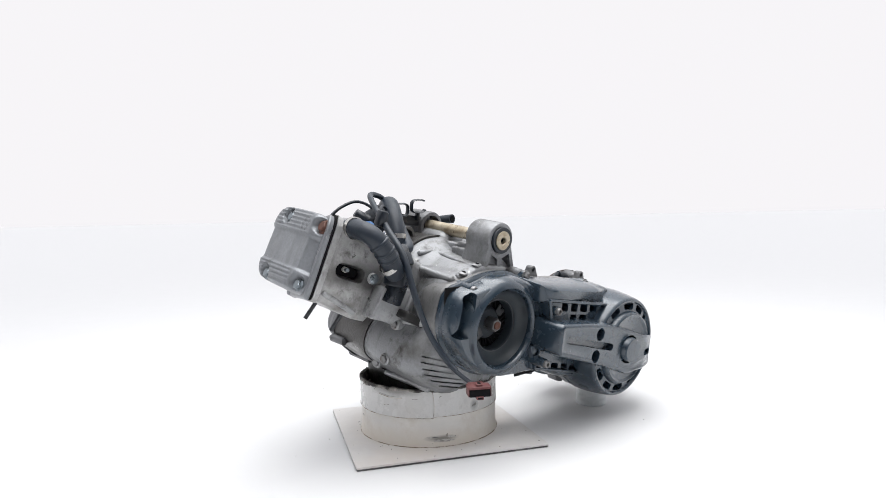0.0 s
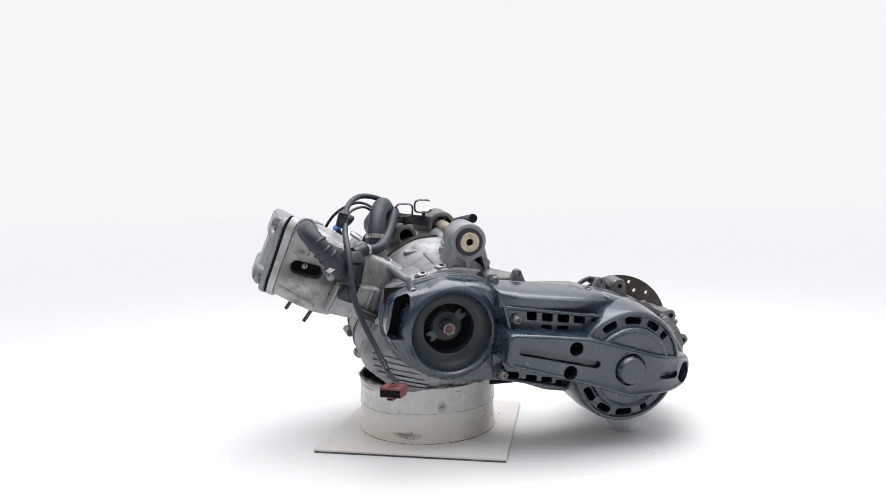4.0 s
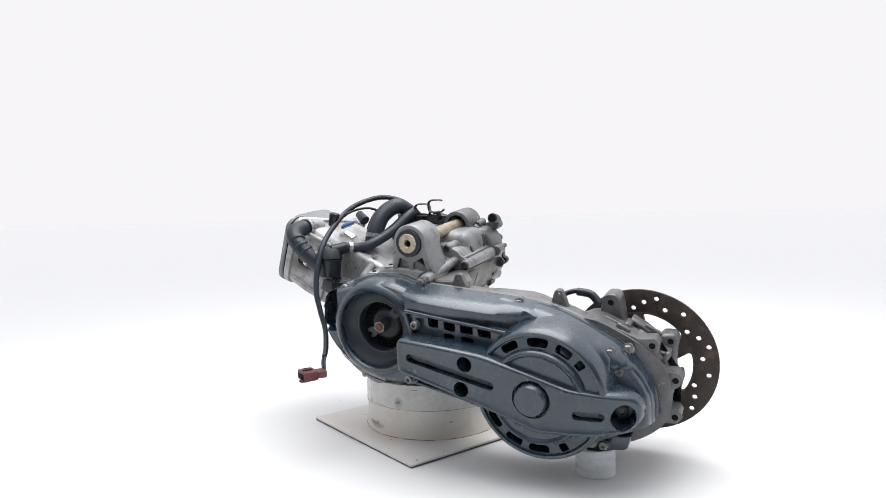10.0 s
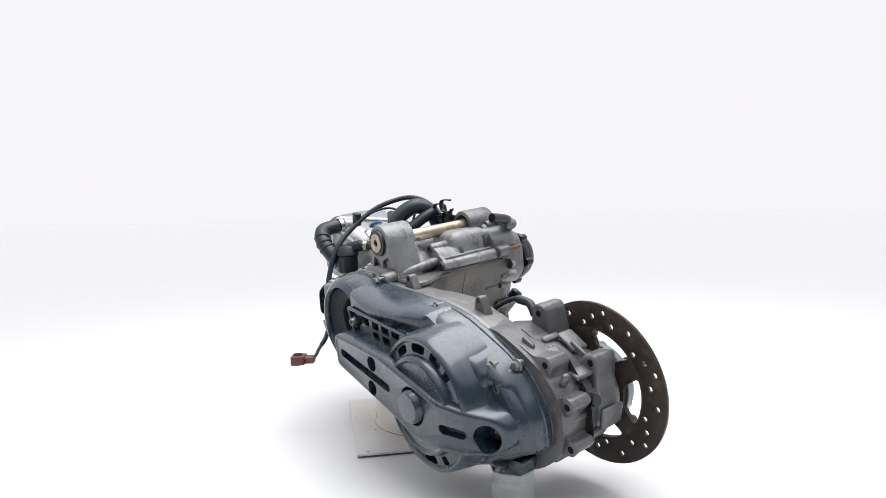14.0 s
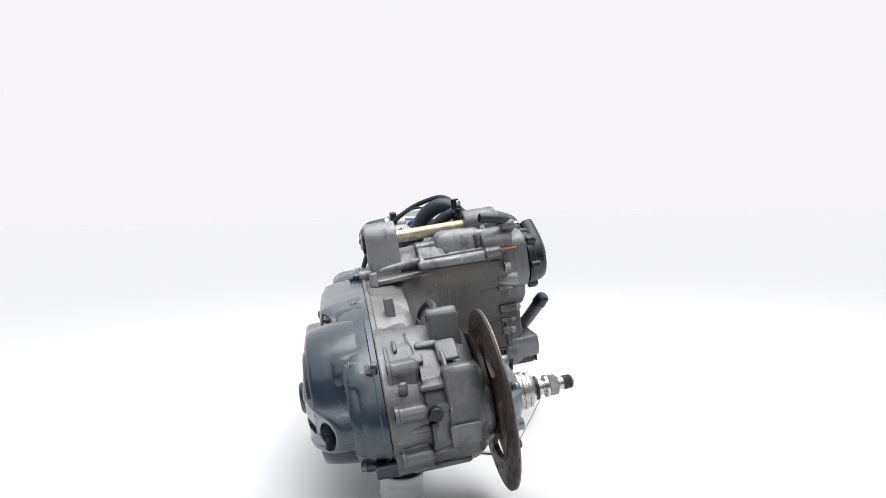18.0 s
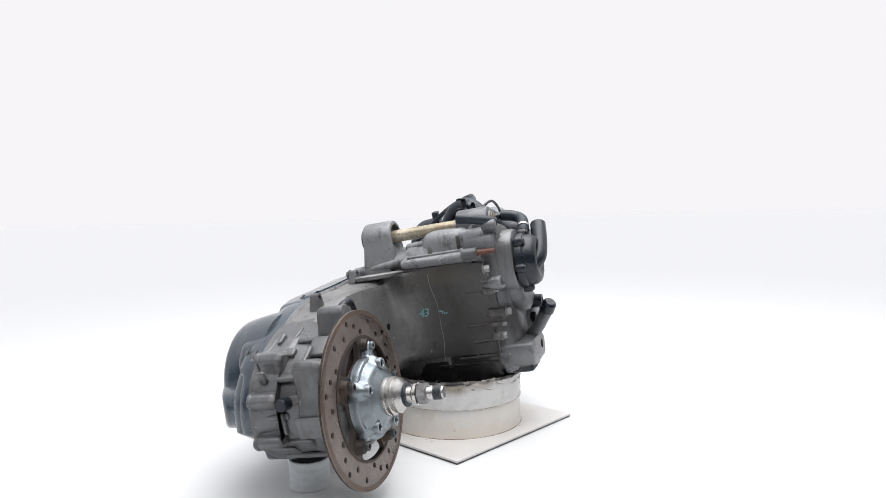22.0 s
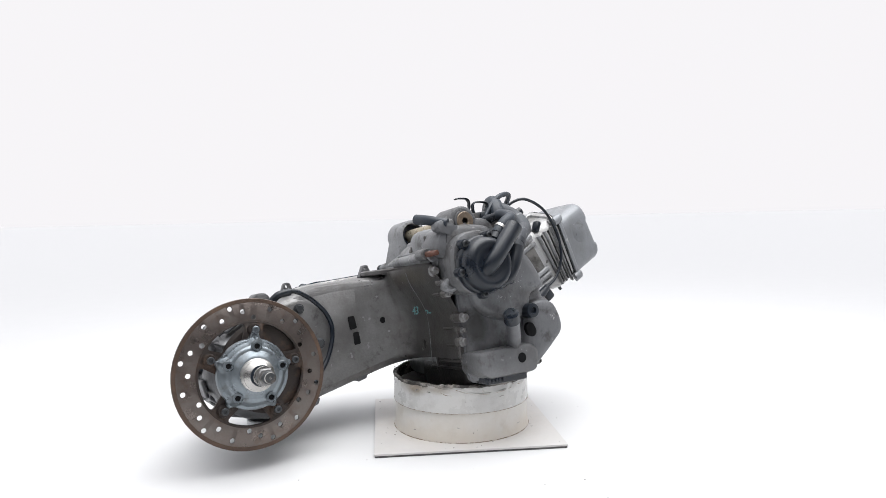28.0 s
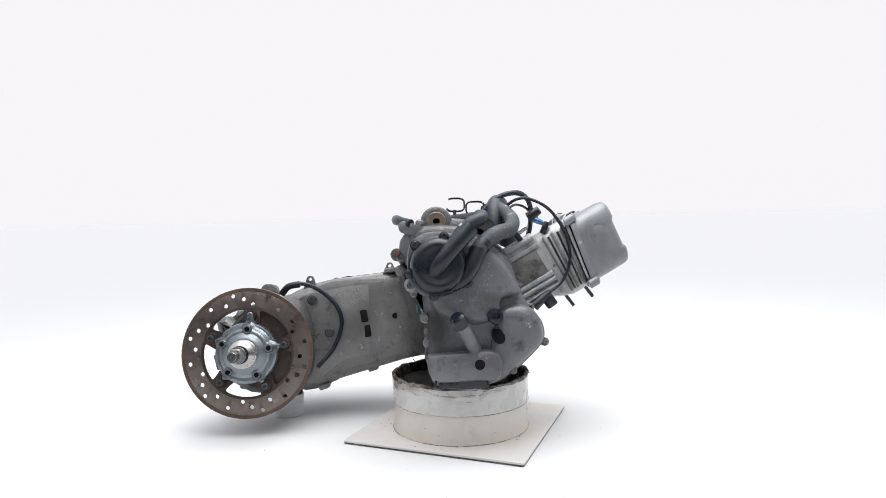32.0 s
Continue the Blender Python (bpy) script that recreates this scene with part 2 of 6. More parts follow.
def part(name, bm, mat, parent, label="", smooth=40):
    bmesh.ops.recalc_face_normals(bm, faces=bm.faces)
    me = bpy.data.meshes.new(name)
    bm.to_mesh(me)
    bm.free()
    finish(me, smooth)
    me.materials.append(mat)
    ob = new(name, me)
    ob.parent = parent
    return tagged(ob, label)


def again(ob, m):
    """One more of a part, on the same mesh, at the pose m in its thing's space."""
    o = new(ob.name.split(".")[0], ob.data)
    o.parent = ob.parent
    o.matrix_basis = m
    if "label" in ob:
        o["label"] = ob["label"]
    return o


def side(u, w):
    """Axes for a shape drawn in u, w and built up along v."""
    return Matrix(((1, 0, 0, u), (0, 0, 1, 0), (0, 1, 0, w), (0, 0, 0, 1)))


SIDE = side(0, 0)
CA, SA = 0.8772, 0.4801
# cylinder's own axes: x = along v, y = across (up), z = outward along the bore
BORE = Matrix(((0, SA, -CA, 0), (1, 0, 0, 0), (0, CA, SA, 0), (0, 0, 0, 1)))
TOP = Matrix.Identity(4)


def aim(p, d):
    """Axes at p whose z points along d."""
    q = Vector(d).normalized().to_track_quat("Z", "Y").to_matrix().to_4x4()
    return Matrix.Translation(p) @ q


def rounded(pts, r, n=4):
    """A closed outline with its corners rounded to the radius r."""
    out = []
    k = len(pts)
    for i in range(k):
        a, b, c = (Vector(pts[(i + j) % k]) for j in (-1, 0, 1))
        d1, d2 = a - b, c - b
        cut_at = min(r, d1.length * 0.45, d2.length * 0.45)
        p, q = b + d1.normalized() * cut_at, b + d2.normalized() * cut_at
        for j in range(n + 1):
            s = j / n
            out.append((p * (1 - s) ** 2 + b * 2 * s * (1 - s) + q * s * s))
    return [tuple(v) for v in out]


def curve(pts, n=4, closed=True):
    """A smooth line through the points."""
    P = [Vector(p) for p in pts]
    k = len(P)
    out = []
    for i in range(k if closed else k - 1):
        if closed:
            a, b, c, d = (P[(i + j) % k] for j in (-1, 0, 1, 2))
        else:
            a, b, c, d = P[max(i - 1, 0)], P[i], P[i + 1], P[min(i + 2, k - 1)]
        for j in range(n):
            s = j / n
            out.append(0.5 * ((2 * b) + (c - a) * s + (2 * a - 5 * b + 4 * c - d) * s * s + (3 * b - a - 3 * c + d) * s ** 3))
    if not closed:
        out.append(P[-1])
    return [tuple(v) for v in out]


def ring_of(r, n=32, x=0.0, y=0.0, r2=None, turn=0.0):
    r2 = r if r2 is None else r2
    return [(x + r * math.cos(2 * math.pi * i / n + turn), y + r2 * math.sin(2 * math.pi * i / n + turn)) for i in range(n)]


def inset(pts, d):
    """The outline moved inwards by d, without folds."""
    if not d:
        return [tuple(p) for p in pts]
    k = len(pts)
    area = sum(pts[i][0] * pts[(i + 1) % k][1] - pts[(i + 1) % k][0] * pts[i][1] for i in range(k))
    s = 1 if area > 0 else -1
    out = []
    for i in range(k):
        a, b, c = (Vector(pts[(i + j) % k]) for j in (-1, 0, 1))
        e1, e2 = (b - a), (c - b)
        n1, n2 = Vector((-e1.y, e1.x)), Vector((-e2.y, e2.x))
        nn = (n1.normalized() + n2.normalized())
        nn = nn.normalized() if nn.length > 1e-6 else n1.normalized()
        out.append(b + nn * d * s)
    A = np.array(pts)
    Bq = np.roll(A, -1, axis=0)
    e = Bq - A
    ee = np.maximum((e * e).sum(1), 1e-14)
    good = []
    for q in out:
        t = np.clip(((np.array(q) - A) * e).sum(1) / ee, 0, 1)
        near = np.sqrt((((A + e * t[:, None]) - np.array(q)) ** 2).sum(1).min())
        good.append(near > abs(d) * 0.93)
    if any(good) and not all(good):
        fixed = list(out)
        for i in range(k):
            if not good[i]:
                lo = next(j for j in range(1, k + 1) if good[(i - j) % k])
                hi = next(j for j in range(1, k + 1) if good[(i + j) % k])
                fixed[i] = out[(i - lo) % k].lerp(out[(i + hi) % k], lo / (lo + hi))
        out = fixed
    return [tuple(v) for v in out]


def loft(bm, pts, layers, m=SIDE):
    """An outline built up in layers of (height, inset), closed at both ends."""
    rows = []
    for h, d in layers:
        rows.append([bm.verts.new(m @ Vector((x, y, h))) for x, y in inset(pts, d)])
    k = len(pts)
    for lo, hi in zip(rows, rows[1:]):
        for i in range(k):
            bm.faces.new((lo[i], lo[(i + 1) % k], hi[(i + 1) % k], hi[i]))
    bm.faces.new(rows[0])
    bm.faces.new(rows[-1])
    return bm


def block(bm, pts, h0, h1, r=0.003, m=SIDE):
    """An outline with rounded edges from h0 to h1."""
    s = 1 if h1 > h0 else -1
    return loft(bm, pts, [(h0, r), (h0 + s * r * 0.3, r * 0.3), (h0 + s * r, 0), (h1 - s * r, 0), (h1 - s * r * 0.3, r * 0.3), (h1, r)], m)


def lathe(bm, prof, m=SIDE, n=40, close=False):
    """A profile of (radius, height) turned about the z of m."""
    rows = []
    for r, h in prof:
        if r < 1e-6:
            rows.append([bm.verts.new(m @ Vector((0, 0, h)))])
        else:
            rows.append([bm.verts.new(m @ Vector((r * math.cos(2 * math.pi * i / n), r * math.sin(2 * math.pi * i / n), h))) for i in range(n)])
    pairs = list(zip(rows, rows[1:]))
    if close:
        pairs.append((rows[-1], rows[0]))
    for a, b in pairs:
        for i in range(n):
            j = (i + 1) % n
            if len(a) == 1 and len(b) == 1:
                continue
            if len(a) == 1:
                bm.faces.new((a[0], b[j], b[i]))
            elif len(b) == 1:
                bm.faces.new((a[i], a[j], b[0]))
            else:
                bm.faces.new((a[i], a[j], b[j], b[i]))
    if not close:
        for row in (rows[0], rows[-1]):
            if len(row) > 1:
                bm.faces.new(row)
    return bm


def relief(bm, box, top, base, m, n=56, k=6.0):
    """A cushion over the box (x0, x1, y0, y1) with rounded corners; top(x, y, d) and base(x, y) give its heights, d the way in from the rim."""
    x0, x1, y0, y1 = box
    cx, cy, hx, hy = (x0 + x1) / 2, (y0 + y1) / 2, (x1 - x0) / 2, (y1 - y0) / 2
    rows = []
    for j in range(n + 1):
        row = []
        for i in range(n + 1):
            a, b = 2 * i / n - 1, 2 * j / n - 1
            rho = max(abs(a), abs(b))
            q = (abs(a) ** k + abs(b) ** k) ** (1 / k) if rho else 1
            x, y = cx + hx * a * rho / q, cy + hy * b * rho / q
            row.append(bm.verts.new(m @ Vector((x, y, top(x, y, (1 - rho) * min(hx, hy))))))
        rows.append(row)
    for j in range(n):
        for i in range(n):
            bm.faces.new((rows[j][i], rows[j][i + 1], rows[j + 1][i + 1], rows[j + 1][i]))
    rim = rows[0][:-1] + [r[-1] for r in rows[:-1]] + rows[-1][:0:-1] + [r[0] for r in rows[:0:-1]]
    back = m.inverted()
    foot = []
    for v in rim:
        c = back @ v.co
        foot.append(bm.verts.new(m @ Vector((c.x, c.y, base(c.x, c.y)))))
    for i in range(len(rim)):
        j = (i + 1) % len(rim)
        bm.faces.new((rim[i], rim[j], foot[j], foot[i]))
    bm.faces.new(foot)
    return bm


def ease(x, a, b):
    """0 up to a, 1 from b, smooth between."""
    t = min(1.0, max(0.0, (x - a) / (b - a)))
    return t * t * (3 - 2 * t)


def rod(bm, p, q, r, r2=None, n=16, soft=0.15):
    """A round bar from p to q with softened ends."""
    p, q = Vector(p), Vector(q)
    r2 = r if r2 is None else r2
    length = (q - p).length
    e = min(soft * min(r, r2), length * 0.3)
    return lathe(bm, [(0, 0), (r - e, 0), (r, e), (r2, length - e), (r2 - e, length), (0, length)], aim(p, q - p), n)


def tube(bm, pts, r, n=12, steps=6, radii=None):
    """A hose through the points; radii: its thickness at each of them."""
    line = [Vector(p) for p in curve(pts, steps, closed=False)]
    k = len(line)
    rr = [r] * k
    if radii:
        rr = []
        for i in range(k):
            s = i / steps
            a = min(int(s), len(radii) - 2)
            rr.append(radii[a] + (radii[a + 1] - radii[a]) * min(1, s - a))
    ref = None
    rows = []
    for i in range(k):
        d = (line[min(i + 1, k - 1)] - line[max(i - 1, 0)]).normalized()
        if ref is None:
            ref = d.orthogonal().normalized()
        ref = (ref - d * ref.dot(d)).normalized()
        up = d.cross(ref)
        rows.append([bm.verts.new(line[i] + (ref * math.cos(2 * math.pi * j / n) + up * math.sin(2 * math.pi * j / n)) * rr[i]) for j in range(n)])
    for a, b in zip(rows, rows[1:]):
        for i in range(n):
            bm.faces.new((a[i], a[(i + 1) % n], b[(i + 1) % n], b[i]))
    bm.faces.new(rows[0])
    bm.faces.new(rows[-1])
    return bm


def bar(bm, size, m, r=0.002):
    """A box with rounded edges, its size in the axes of m."""
    x, y, z = (s / 2 for s in size)
    r = min(r, x * 0.9, y * 0.9, z * 0.9)
    return block(bm, rounded([(-x, -y), (x, -y), (x, y), (-x, y)], r * 1.5, 2), -z, z, r, m)


def cut(bm, *cutters):
    """bm less the cutters, one after the other."""
    for tool in cutters:
        obs = []
        for b in (bm, tool):
            bmesh.ops.remove_doubles(b, verts=b.verts, dist=2e-5)
            bmesh.ops.dissolve_degenerate(b, edges=b.edges, dist=1e-5)
            bmesh.ops.recalc_face_normals(b, faces=b.faces)
            if b.calc_volume(signed=True) < 0:
                bmesh.ops.reverse_faces(b, faces=b.faces)
            me = bpy.data.meshes.new("raw")
            b.to_mesh(me)
            obs.append(new("raw", me))
        full = bm.calc_volume(signed=True)
        low = [min(v.co[i] for v in bm.verts) - 1e-4 for i in range(3)]
        high = [max(v.co[i] for v in bm.verts) + 1e-4 for i in range(3)]
        bm.free()
        tool.free()
        mod = obs[0].modifiers.new("cut", "BOOLEAN")
        for solver, folded in (("EXACT", False), ("EXACT", True), ("FAST", False)):
            mod.operation, mod.solver, mod.use_self, mod.object = "DIFFERENCE", solver, folded, obs[1]
            dg = bpy.context.evaluated_depsgraph_get()
            dg.update()
            res = bpy.data.meshes.new_from_object(obs[0].evaluated_get(dg))
            bm = bmesh.new()
            bm.from_mesh(res)
            bpy.data.meshes.remove(res)
            left = abs(bm.calc_volume(signed=True)) if len(bm.faces) else 0
            inside = all(low[i] < v.co[i] < high[i] for v in bm.verts for i in range(3))
            if inside and full * 0.25 < left < full * 0.99999:
                break
            bm.free()
        else:
            print("CUT FAILED", full, left)
            bm = bmesh.new()
            bm.from_mesh(obs[0].data)
        for o in obs:
            me = o.data
            bpy.data.objects.remove(o)
            bpy.data.meshes.remove(me)
    return bm


def B():
    return bmesh.new()


def hex_bolt(bm, m, r=0.006, h=0.006, washer=True):
    """A flanged hex head standing on the origin of m along z."""
    if washer:
        lathe(bm, [(0, 0), (r * 1.5, 0), (r * 1.5, r * 0.2), (r * 1.25, r * 0.35), (0, r * 0.35)], m, 20)
    loft(bm, ring_of(r * 1.12, 6), [(r * 0.3, 0), (h * 0.85, 0), (h, r * 0.16)], m)
    return bm


def cap_screw(bm, m, r=0.005, h=0.005):
    """A round screw head with a socket."""
    lathe(bm, [(0, 0), (r, 0), (r, h * 0.8), (r * 0.85, h), (r * 0.52, h), (r * 0.5, h * 0.4), (0, h * 0.4)], m, 18)
    return bm


def gusset(c, r, back, width):
    """The outline of a round boss at c that widens towards the point back."""
    c, back = Vector(c), Vector(back)
    d = (back - c).normalized()
    n = Vector((-d.y, d.x))
    a0 = math.atan2(n.y, n.x)
    arc = [tuple(c + Vector((math.cos(a0 + t), math.sin(a0 + t))) * r) for t in (math.pi * i / 10 for i in range(11))]
    return arc + [tuple(back - n * width / 2), tuple(back + n * width / 2)]


# ---- the setting ----
def build_floor():
    bm = loft(B(), ring_of(0.62, 160), [(-0.0036, 0), (-0.0032, 0.006), (-0.003, 0.02)], TOP)
    table = part("turntable", bm, WHITE, None)
    tagged(table, "round white turntable flush with the studio floor", "turntable", kind="structure")
    floor = part("floor", loft(B(), ring_of(600, 128), [(-0.05, 0), (-0.0034, 0)], TOP), WHITE, None)
    tagged(floor, "seamless bright white studio floor", "floor", kind="structure")
    # dust and crumbs lying about on the white
    rnd = random.Random(4)
    bm = B()
    for k in range(16):
        a, r = rnd.uniform(0, 6.28), rnd.uniform(0.20, 0.42)
        s = rnd.uniform(0.0006, 0.0014)
        bar(bm, (s * rnd.uniform(1, 3), s, 0.0008), Matrix.Translation((r * math.cos(a), r * math.sin(a), -0.0026)) @ Matrix.Rotation(rnd.uniform(0, 3), 4, "Z"), 0.0002)
    tagged(part("dust", bm, SPECK, table), "tiny dark crumbs", kind="stuff")
    # unseen plain grey walls, added behind and beside the camera to cut fill light
    for name, size, at in (("wall_back", (9.2, 0.1, 3.0), (0, -4.25, 1.497)), ("wall_left", (0.1, 3.4, 3.0), (-4.55, -2.5, 1.497)), ("wall_right", (0.1, 3.4, 3.0), (4.55, -2.5, 1.497))):
        wall = part(name, bar(B(), size, Matrix.Translation(at), 0.004), WALL, None)
        tagged(wall, "unseen grey wall, added to cut the light behind the camera", "wall", kind="structure")
    return table


def build_board():
    """The square board under the ring; its corners in the table's axes."""
    corners = [(-0.2248, -0.1327), (0.098, -0.1964), (0.1595, 0.1244), (-0.162, 0.1895)]
    cx, cy = sum(c[0] for c in corners) / 4, sum(c[1] for c in corners) / 4
    base = new("base_board")
    tagged(base, "square white board lying flat on the turntable", "board")
    pts = rounded([(x - cx, y - cy) for x, y in corners], 0.002, 2)
    part("sheet", loft(B(), pts, [(0.0004, 0.0), (0.0034, 0.0), (0.0038, 0.0006)], TOP), BOARD, base)
    part("edge", loft(B(), pts, [(-0.0028, 0.0008), (0.0003, 0.0008)], TOP), BOARD_EDGE, base, "dark grey underside of the board")
    # crumbs of dirt round the foot of the ring and along the edges
    rnd = random.Random(9)
    bm = B()
    for k in range(34):
        if k < 22:
            a, r = rnd.uniform(0, 6.28), 0.130 + abs(rnd.gauss(0, 0.012))
            x, y = r * math.cos(a), r * math.sin(a) + 0.0075
        else:
            (x0, y0), (x1, y1) = corners[k % 4], corners[(k + 1) % 4]
            f, d = rnd.random(), 0.97 - abs(rnd.gauss(0, 0.03))
            x, y = d * (x0 + (x1 - x0) * f - cx), d * (y0 + (y1 - y0) * f - cy)
        q = rnd.uniform(0.0005, 0.0011)
        bar(bm, (q * rnd.uniform(1, 5), q, 0.0008), Matrix.Translation((x, y, 0.0040)) @ Matrix.Rotation(rnd.uniform(0, 3), 4, "Z"), 0.0002)
    tagged(part("crumbs", bm, GRIME, base), "dark crumbs of dirt", kind="stuff")
    return base, Matrix.Translation((cx, cy, 0))


RING_AT = (-0.0319, 0.0037)


def build_ring():
    """The hollow round stand under the crankcase, taped round its top."""
    base = new("support_ring")
    tagged(base, "scuffed off-white round plastic ring standing on the white board", "stand")
    R = 0.1255
    bm = B()
    lathe(bm, [(R + 0.002, 0.0), (R + 0.0015, 0.004), (R, 0.006), (R - 0.0005, 0.052), (R - 0.005, 0.052), (R - 0.005, 0.0)], TOP, 96, close=True)
    part("lower_band", bm, CREAM, base, "yellowed cream plastic band")
    part("glue_seam", lathe(B(), [(R + 0.001, -0.0005), (R + 0.0030, -0.0005), (R + 0.0026, 0.0008), (R + 0.001, 0.0014)], TOP, 96, close=True), GLUE, base, "brown glue line round the foot")

    def on_ring(a, z, lift=0.0):
        return Vector(((R + lift) * math.cos(a), (R + lift) * math.sin(a), z))
    # tape wound round the top; it starts at one place and is creased on the far side
    bm = B()
    n, m = 240, 16
    turn0 = -1.955
    rows = []
    for j in range(m + 1):
        f = j / m
        row = []
        for i in range(n + 1):
            a = turn0 + 2 * math.pi * i / n
            low = 0.0495 + 0.0022 * (1 - i / n) + 0.0006 * noise.noise((a * 2, 0, 2.0))
            crease = ease(f, 0.55, 0.85) * (0.25 + ease(math.cos(a - 1.2), 0.1, 0.8))
            lift = 0.0012 + 0.0005 * (1 - i / n) + 0.0003 * noise.noise((math.cos(a) * 5, math.sin(a) * 5, f * 2))
            lift += crease * 0.0024 * noise.noise((math.cos(a) * 9 + f, math.sin(a) * 9, f * 5)) + crease * 0.0010 * noise.noise((a * 24, f * 9, 5.0))
            top = 0.097 + 0.004 * noise.noise((math.cos(a) * 3, math.sin(a) * 3, 7.0)) + 0.0025 * noise.noise((math.cos(a) * 16, math.sin(a) * 16, 3.0))
            row.append(bm.verts.new(on_ring(a, low + (top - low) * f, lift)))
        rows.append(row)
    rows.insert(0, [bm.verts.new(on_ring(turn0 + 2 * math.pi * i / n, rows[0][i].co.z, -0.0005)) for i in range(n + 1)])
    rows.append([bm.verts.new(on_ring(turn0 + 2 * math.pi * i / n, rows[-1][i].co.z, -0.0040)) for i in range(n + 1)])
    rows.append([bm.verts.new(on_ring(turn0 + 2 * math.pi * i / n, 0.050, -0.0040)) for i in range(n + 1)])
    for a, b in zip(rows, rows[1:]):
        for i in range(n):
            bm.faces.new((a[i], a[i + 1], b[i + 1], b[i]))
    part("upper_band", bm, TAPE, base, "cloudy grey tape wound round the top, creased and smeared with oil")
    part("tape_end", tube(B(), [on_ring(turn0 + 0.012 * math.sin(k), 0.052 + 0.0115 * k, 0.0017) for k in range(5)], 0.00045, 6, 3), GLUE, base, "dirty end of the tape")
    part("band_seam", tube(B(), [on_ring(turn0 + 2 * math.pi * k / 64, 0.0497 + 0.0022 * (1 - k / 64), 0.0016) for k in range(65)], 0.00045, 6, 2), GLUE, base, "dirty line along the tape's lower edge")
    for path in (((1.19, 0.0945), (1.36, 0.0880), (1.54, 0.0845), (1.80, 0.0850), (2.05, 0.0885)), ((0.95, 0.0905), (1.05, 0.0850), (1.14, 0.0840)), ((1.55, 0.0930), (1.58, 0.0860)), ((2.02, 0.0945), (2.25, 0.0900), (2.40, 0.0915)),
                 ((-2.75, 0.0880), (-2.55, 0.0845), (-2.38, 0.0850))):
        part("tape_fold", tube(B(), [on_ring(a, z, 0.0016) for a, z in path], 0.0011, 8, 5), TAPE, base)
        part("fold_line", tube(B(), [on_ring(a, z - 0.0015, 0.0016) for a, z in path], 0.0005, 6, 5), GLUE, base)
    # oil smears and scratches on both bands
    for a, z, da, dz, turn, seed in ((-1.82, 0.0105, 0.15, 0.0022, -0.05, 1), (-1.97, 0.0165, 0.07, 0.0012, 0.02, 2), (-1.70, 0.0160, 0.06, 0.0010, 0.03, 3), (-1.34, 0.0645, 0.04, 0.0026, 0.45, 4), (-1.86, 0.0864, 0.014, 0.0010, 0.0, 5), (-2.20, 0.0830, 0.05, 0.0004, 0.05, 6),
                                     (-1.10, 0.0880, 0.05, 0.0007, 0.0, 7), (2.22, 0.0180, 0.04, 0.0005, 0.12, 8), (1.22, 0.0262, 0.02, 0.0006, -0.2, 9), (0.54, 0.0150, 0.02, 0.0008, 0.1, 10), (0.56, 0.0875, 0.07, 0.0018, 0.05, 11),
                                     (0.79, 0.0868, 0.05, 0.0014, -0.1, 12), (1.85, 0.0760, 0.05, 0.0008, 0.1, 13), (-2.62, 0.0700, 0.04, 0.0009, 0.1, 14), (-0.60, 0.0300, 0.05, 0.0010, 0.1, 15), (3.05, 0.0350, 0.05, 0.0009, 0.0, 16), (-2.5, 0.0040, 0.08, 0.0012, 0.0, 17)):
        bm = B()
        lift = 0.0021 if z > 0.052 else 0.0003
        mid = bm.verts.new(on_ring(a, z, lift + 0.0002))
        loop = []
        for i in range(18):
            t = 2 * math.pi * i / 18
            k = 1 + 0.75 * noise.noise((math.cos(t) * 2.2, math.sin(t) * 2.2, seed * 3.1))
            x, y = da * k * math.cos(t), dz * k * math.sin(t)
            loop.append(bm.verts.new(on_ring(a + x, z + y + turn * x * R, lift)))
        for i in range(18):
            bm.faces.new((mid, loop[i], loop[(i + 1) % 18]))
        part("oil_smear", bm, GRIME_SMEAR, base)
    # crumpled grimy edge
    bm = B()
    n = 150
    rows = []
    for j in range(5):
        row = []
        for i in range(n):
            a = 2 * math.pi * i / n
            q = noise.noise((math.cos(a) * 6, math.sin(a) * 6, j * 0.7))
            q2 = noise.noise((math.cos(a) * 22, math.sin(a) * 22, j * 0.9 + 4))
            r = R + (0.0020, 0.0028, 0.0014, -0.004, -0.0055)[j] + 0.0014 * q2
            z = (0.0955, 0.0985, 0.1005, 0.0995, 0.080)[j] + 0.0028 * q + 0.0020 * q2
            row.append(bm.verts.new((r * math.cos(a), r * math.sin(a), z)))
        rows.append(row)
    for a, b in zip(rows, rows[1:]):
        for i in range(n):
            bm.faces.new((a[i], a[(i + 1) % n], b[(i + 1) % n], b[i]))
    rnd = random.Random(3)
    for k in range(46):
        a = rnd.uniform(0, 6.28) if k > 3 else -3.05 + rnd.gauss(0, 0.05)
        p = on_ring(a, 0.0985 + rnd.uniform(-0.002, 0.002), rnd.uniform(-0.002, 0.002))
        q = on_ring(a + rnd.uniform(-0.05, 0.05), p.z + rnd.uniform(-0.004, 0.006), rnd.uniform(0.002, 0.008 if k < 4 else 0.004))
        rod(bm, p, q, rnd.uniform(0.0006, 0.0015), 0.0003, n=5)
    part("frayed_edge", bm, GRIME, base, "crumpled oily tape edge", smooth=25)
    bm = B()
    lathe(bm, [(0, 0.012), (0.118, 0.012), (0.118, 0.016), (0, 0.016)], TOP, 48)
    part("inner_floor", bm, DARK, base, "dark inside of the ring")
    return base, Matrix.Translation((*RING_AT, 0.0038))


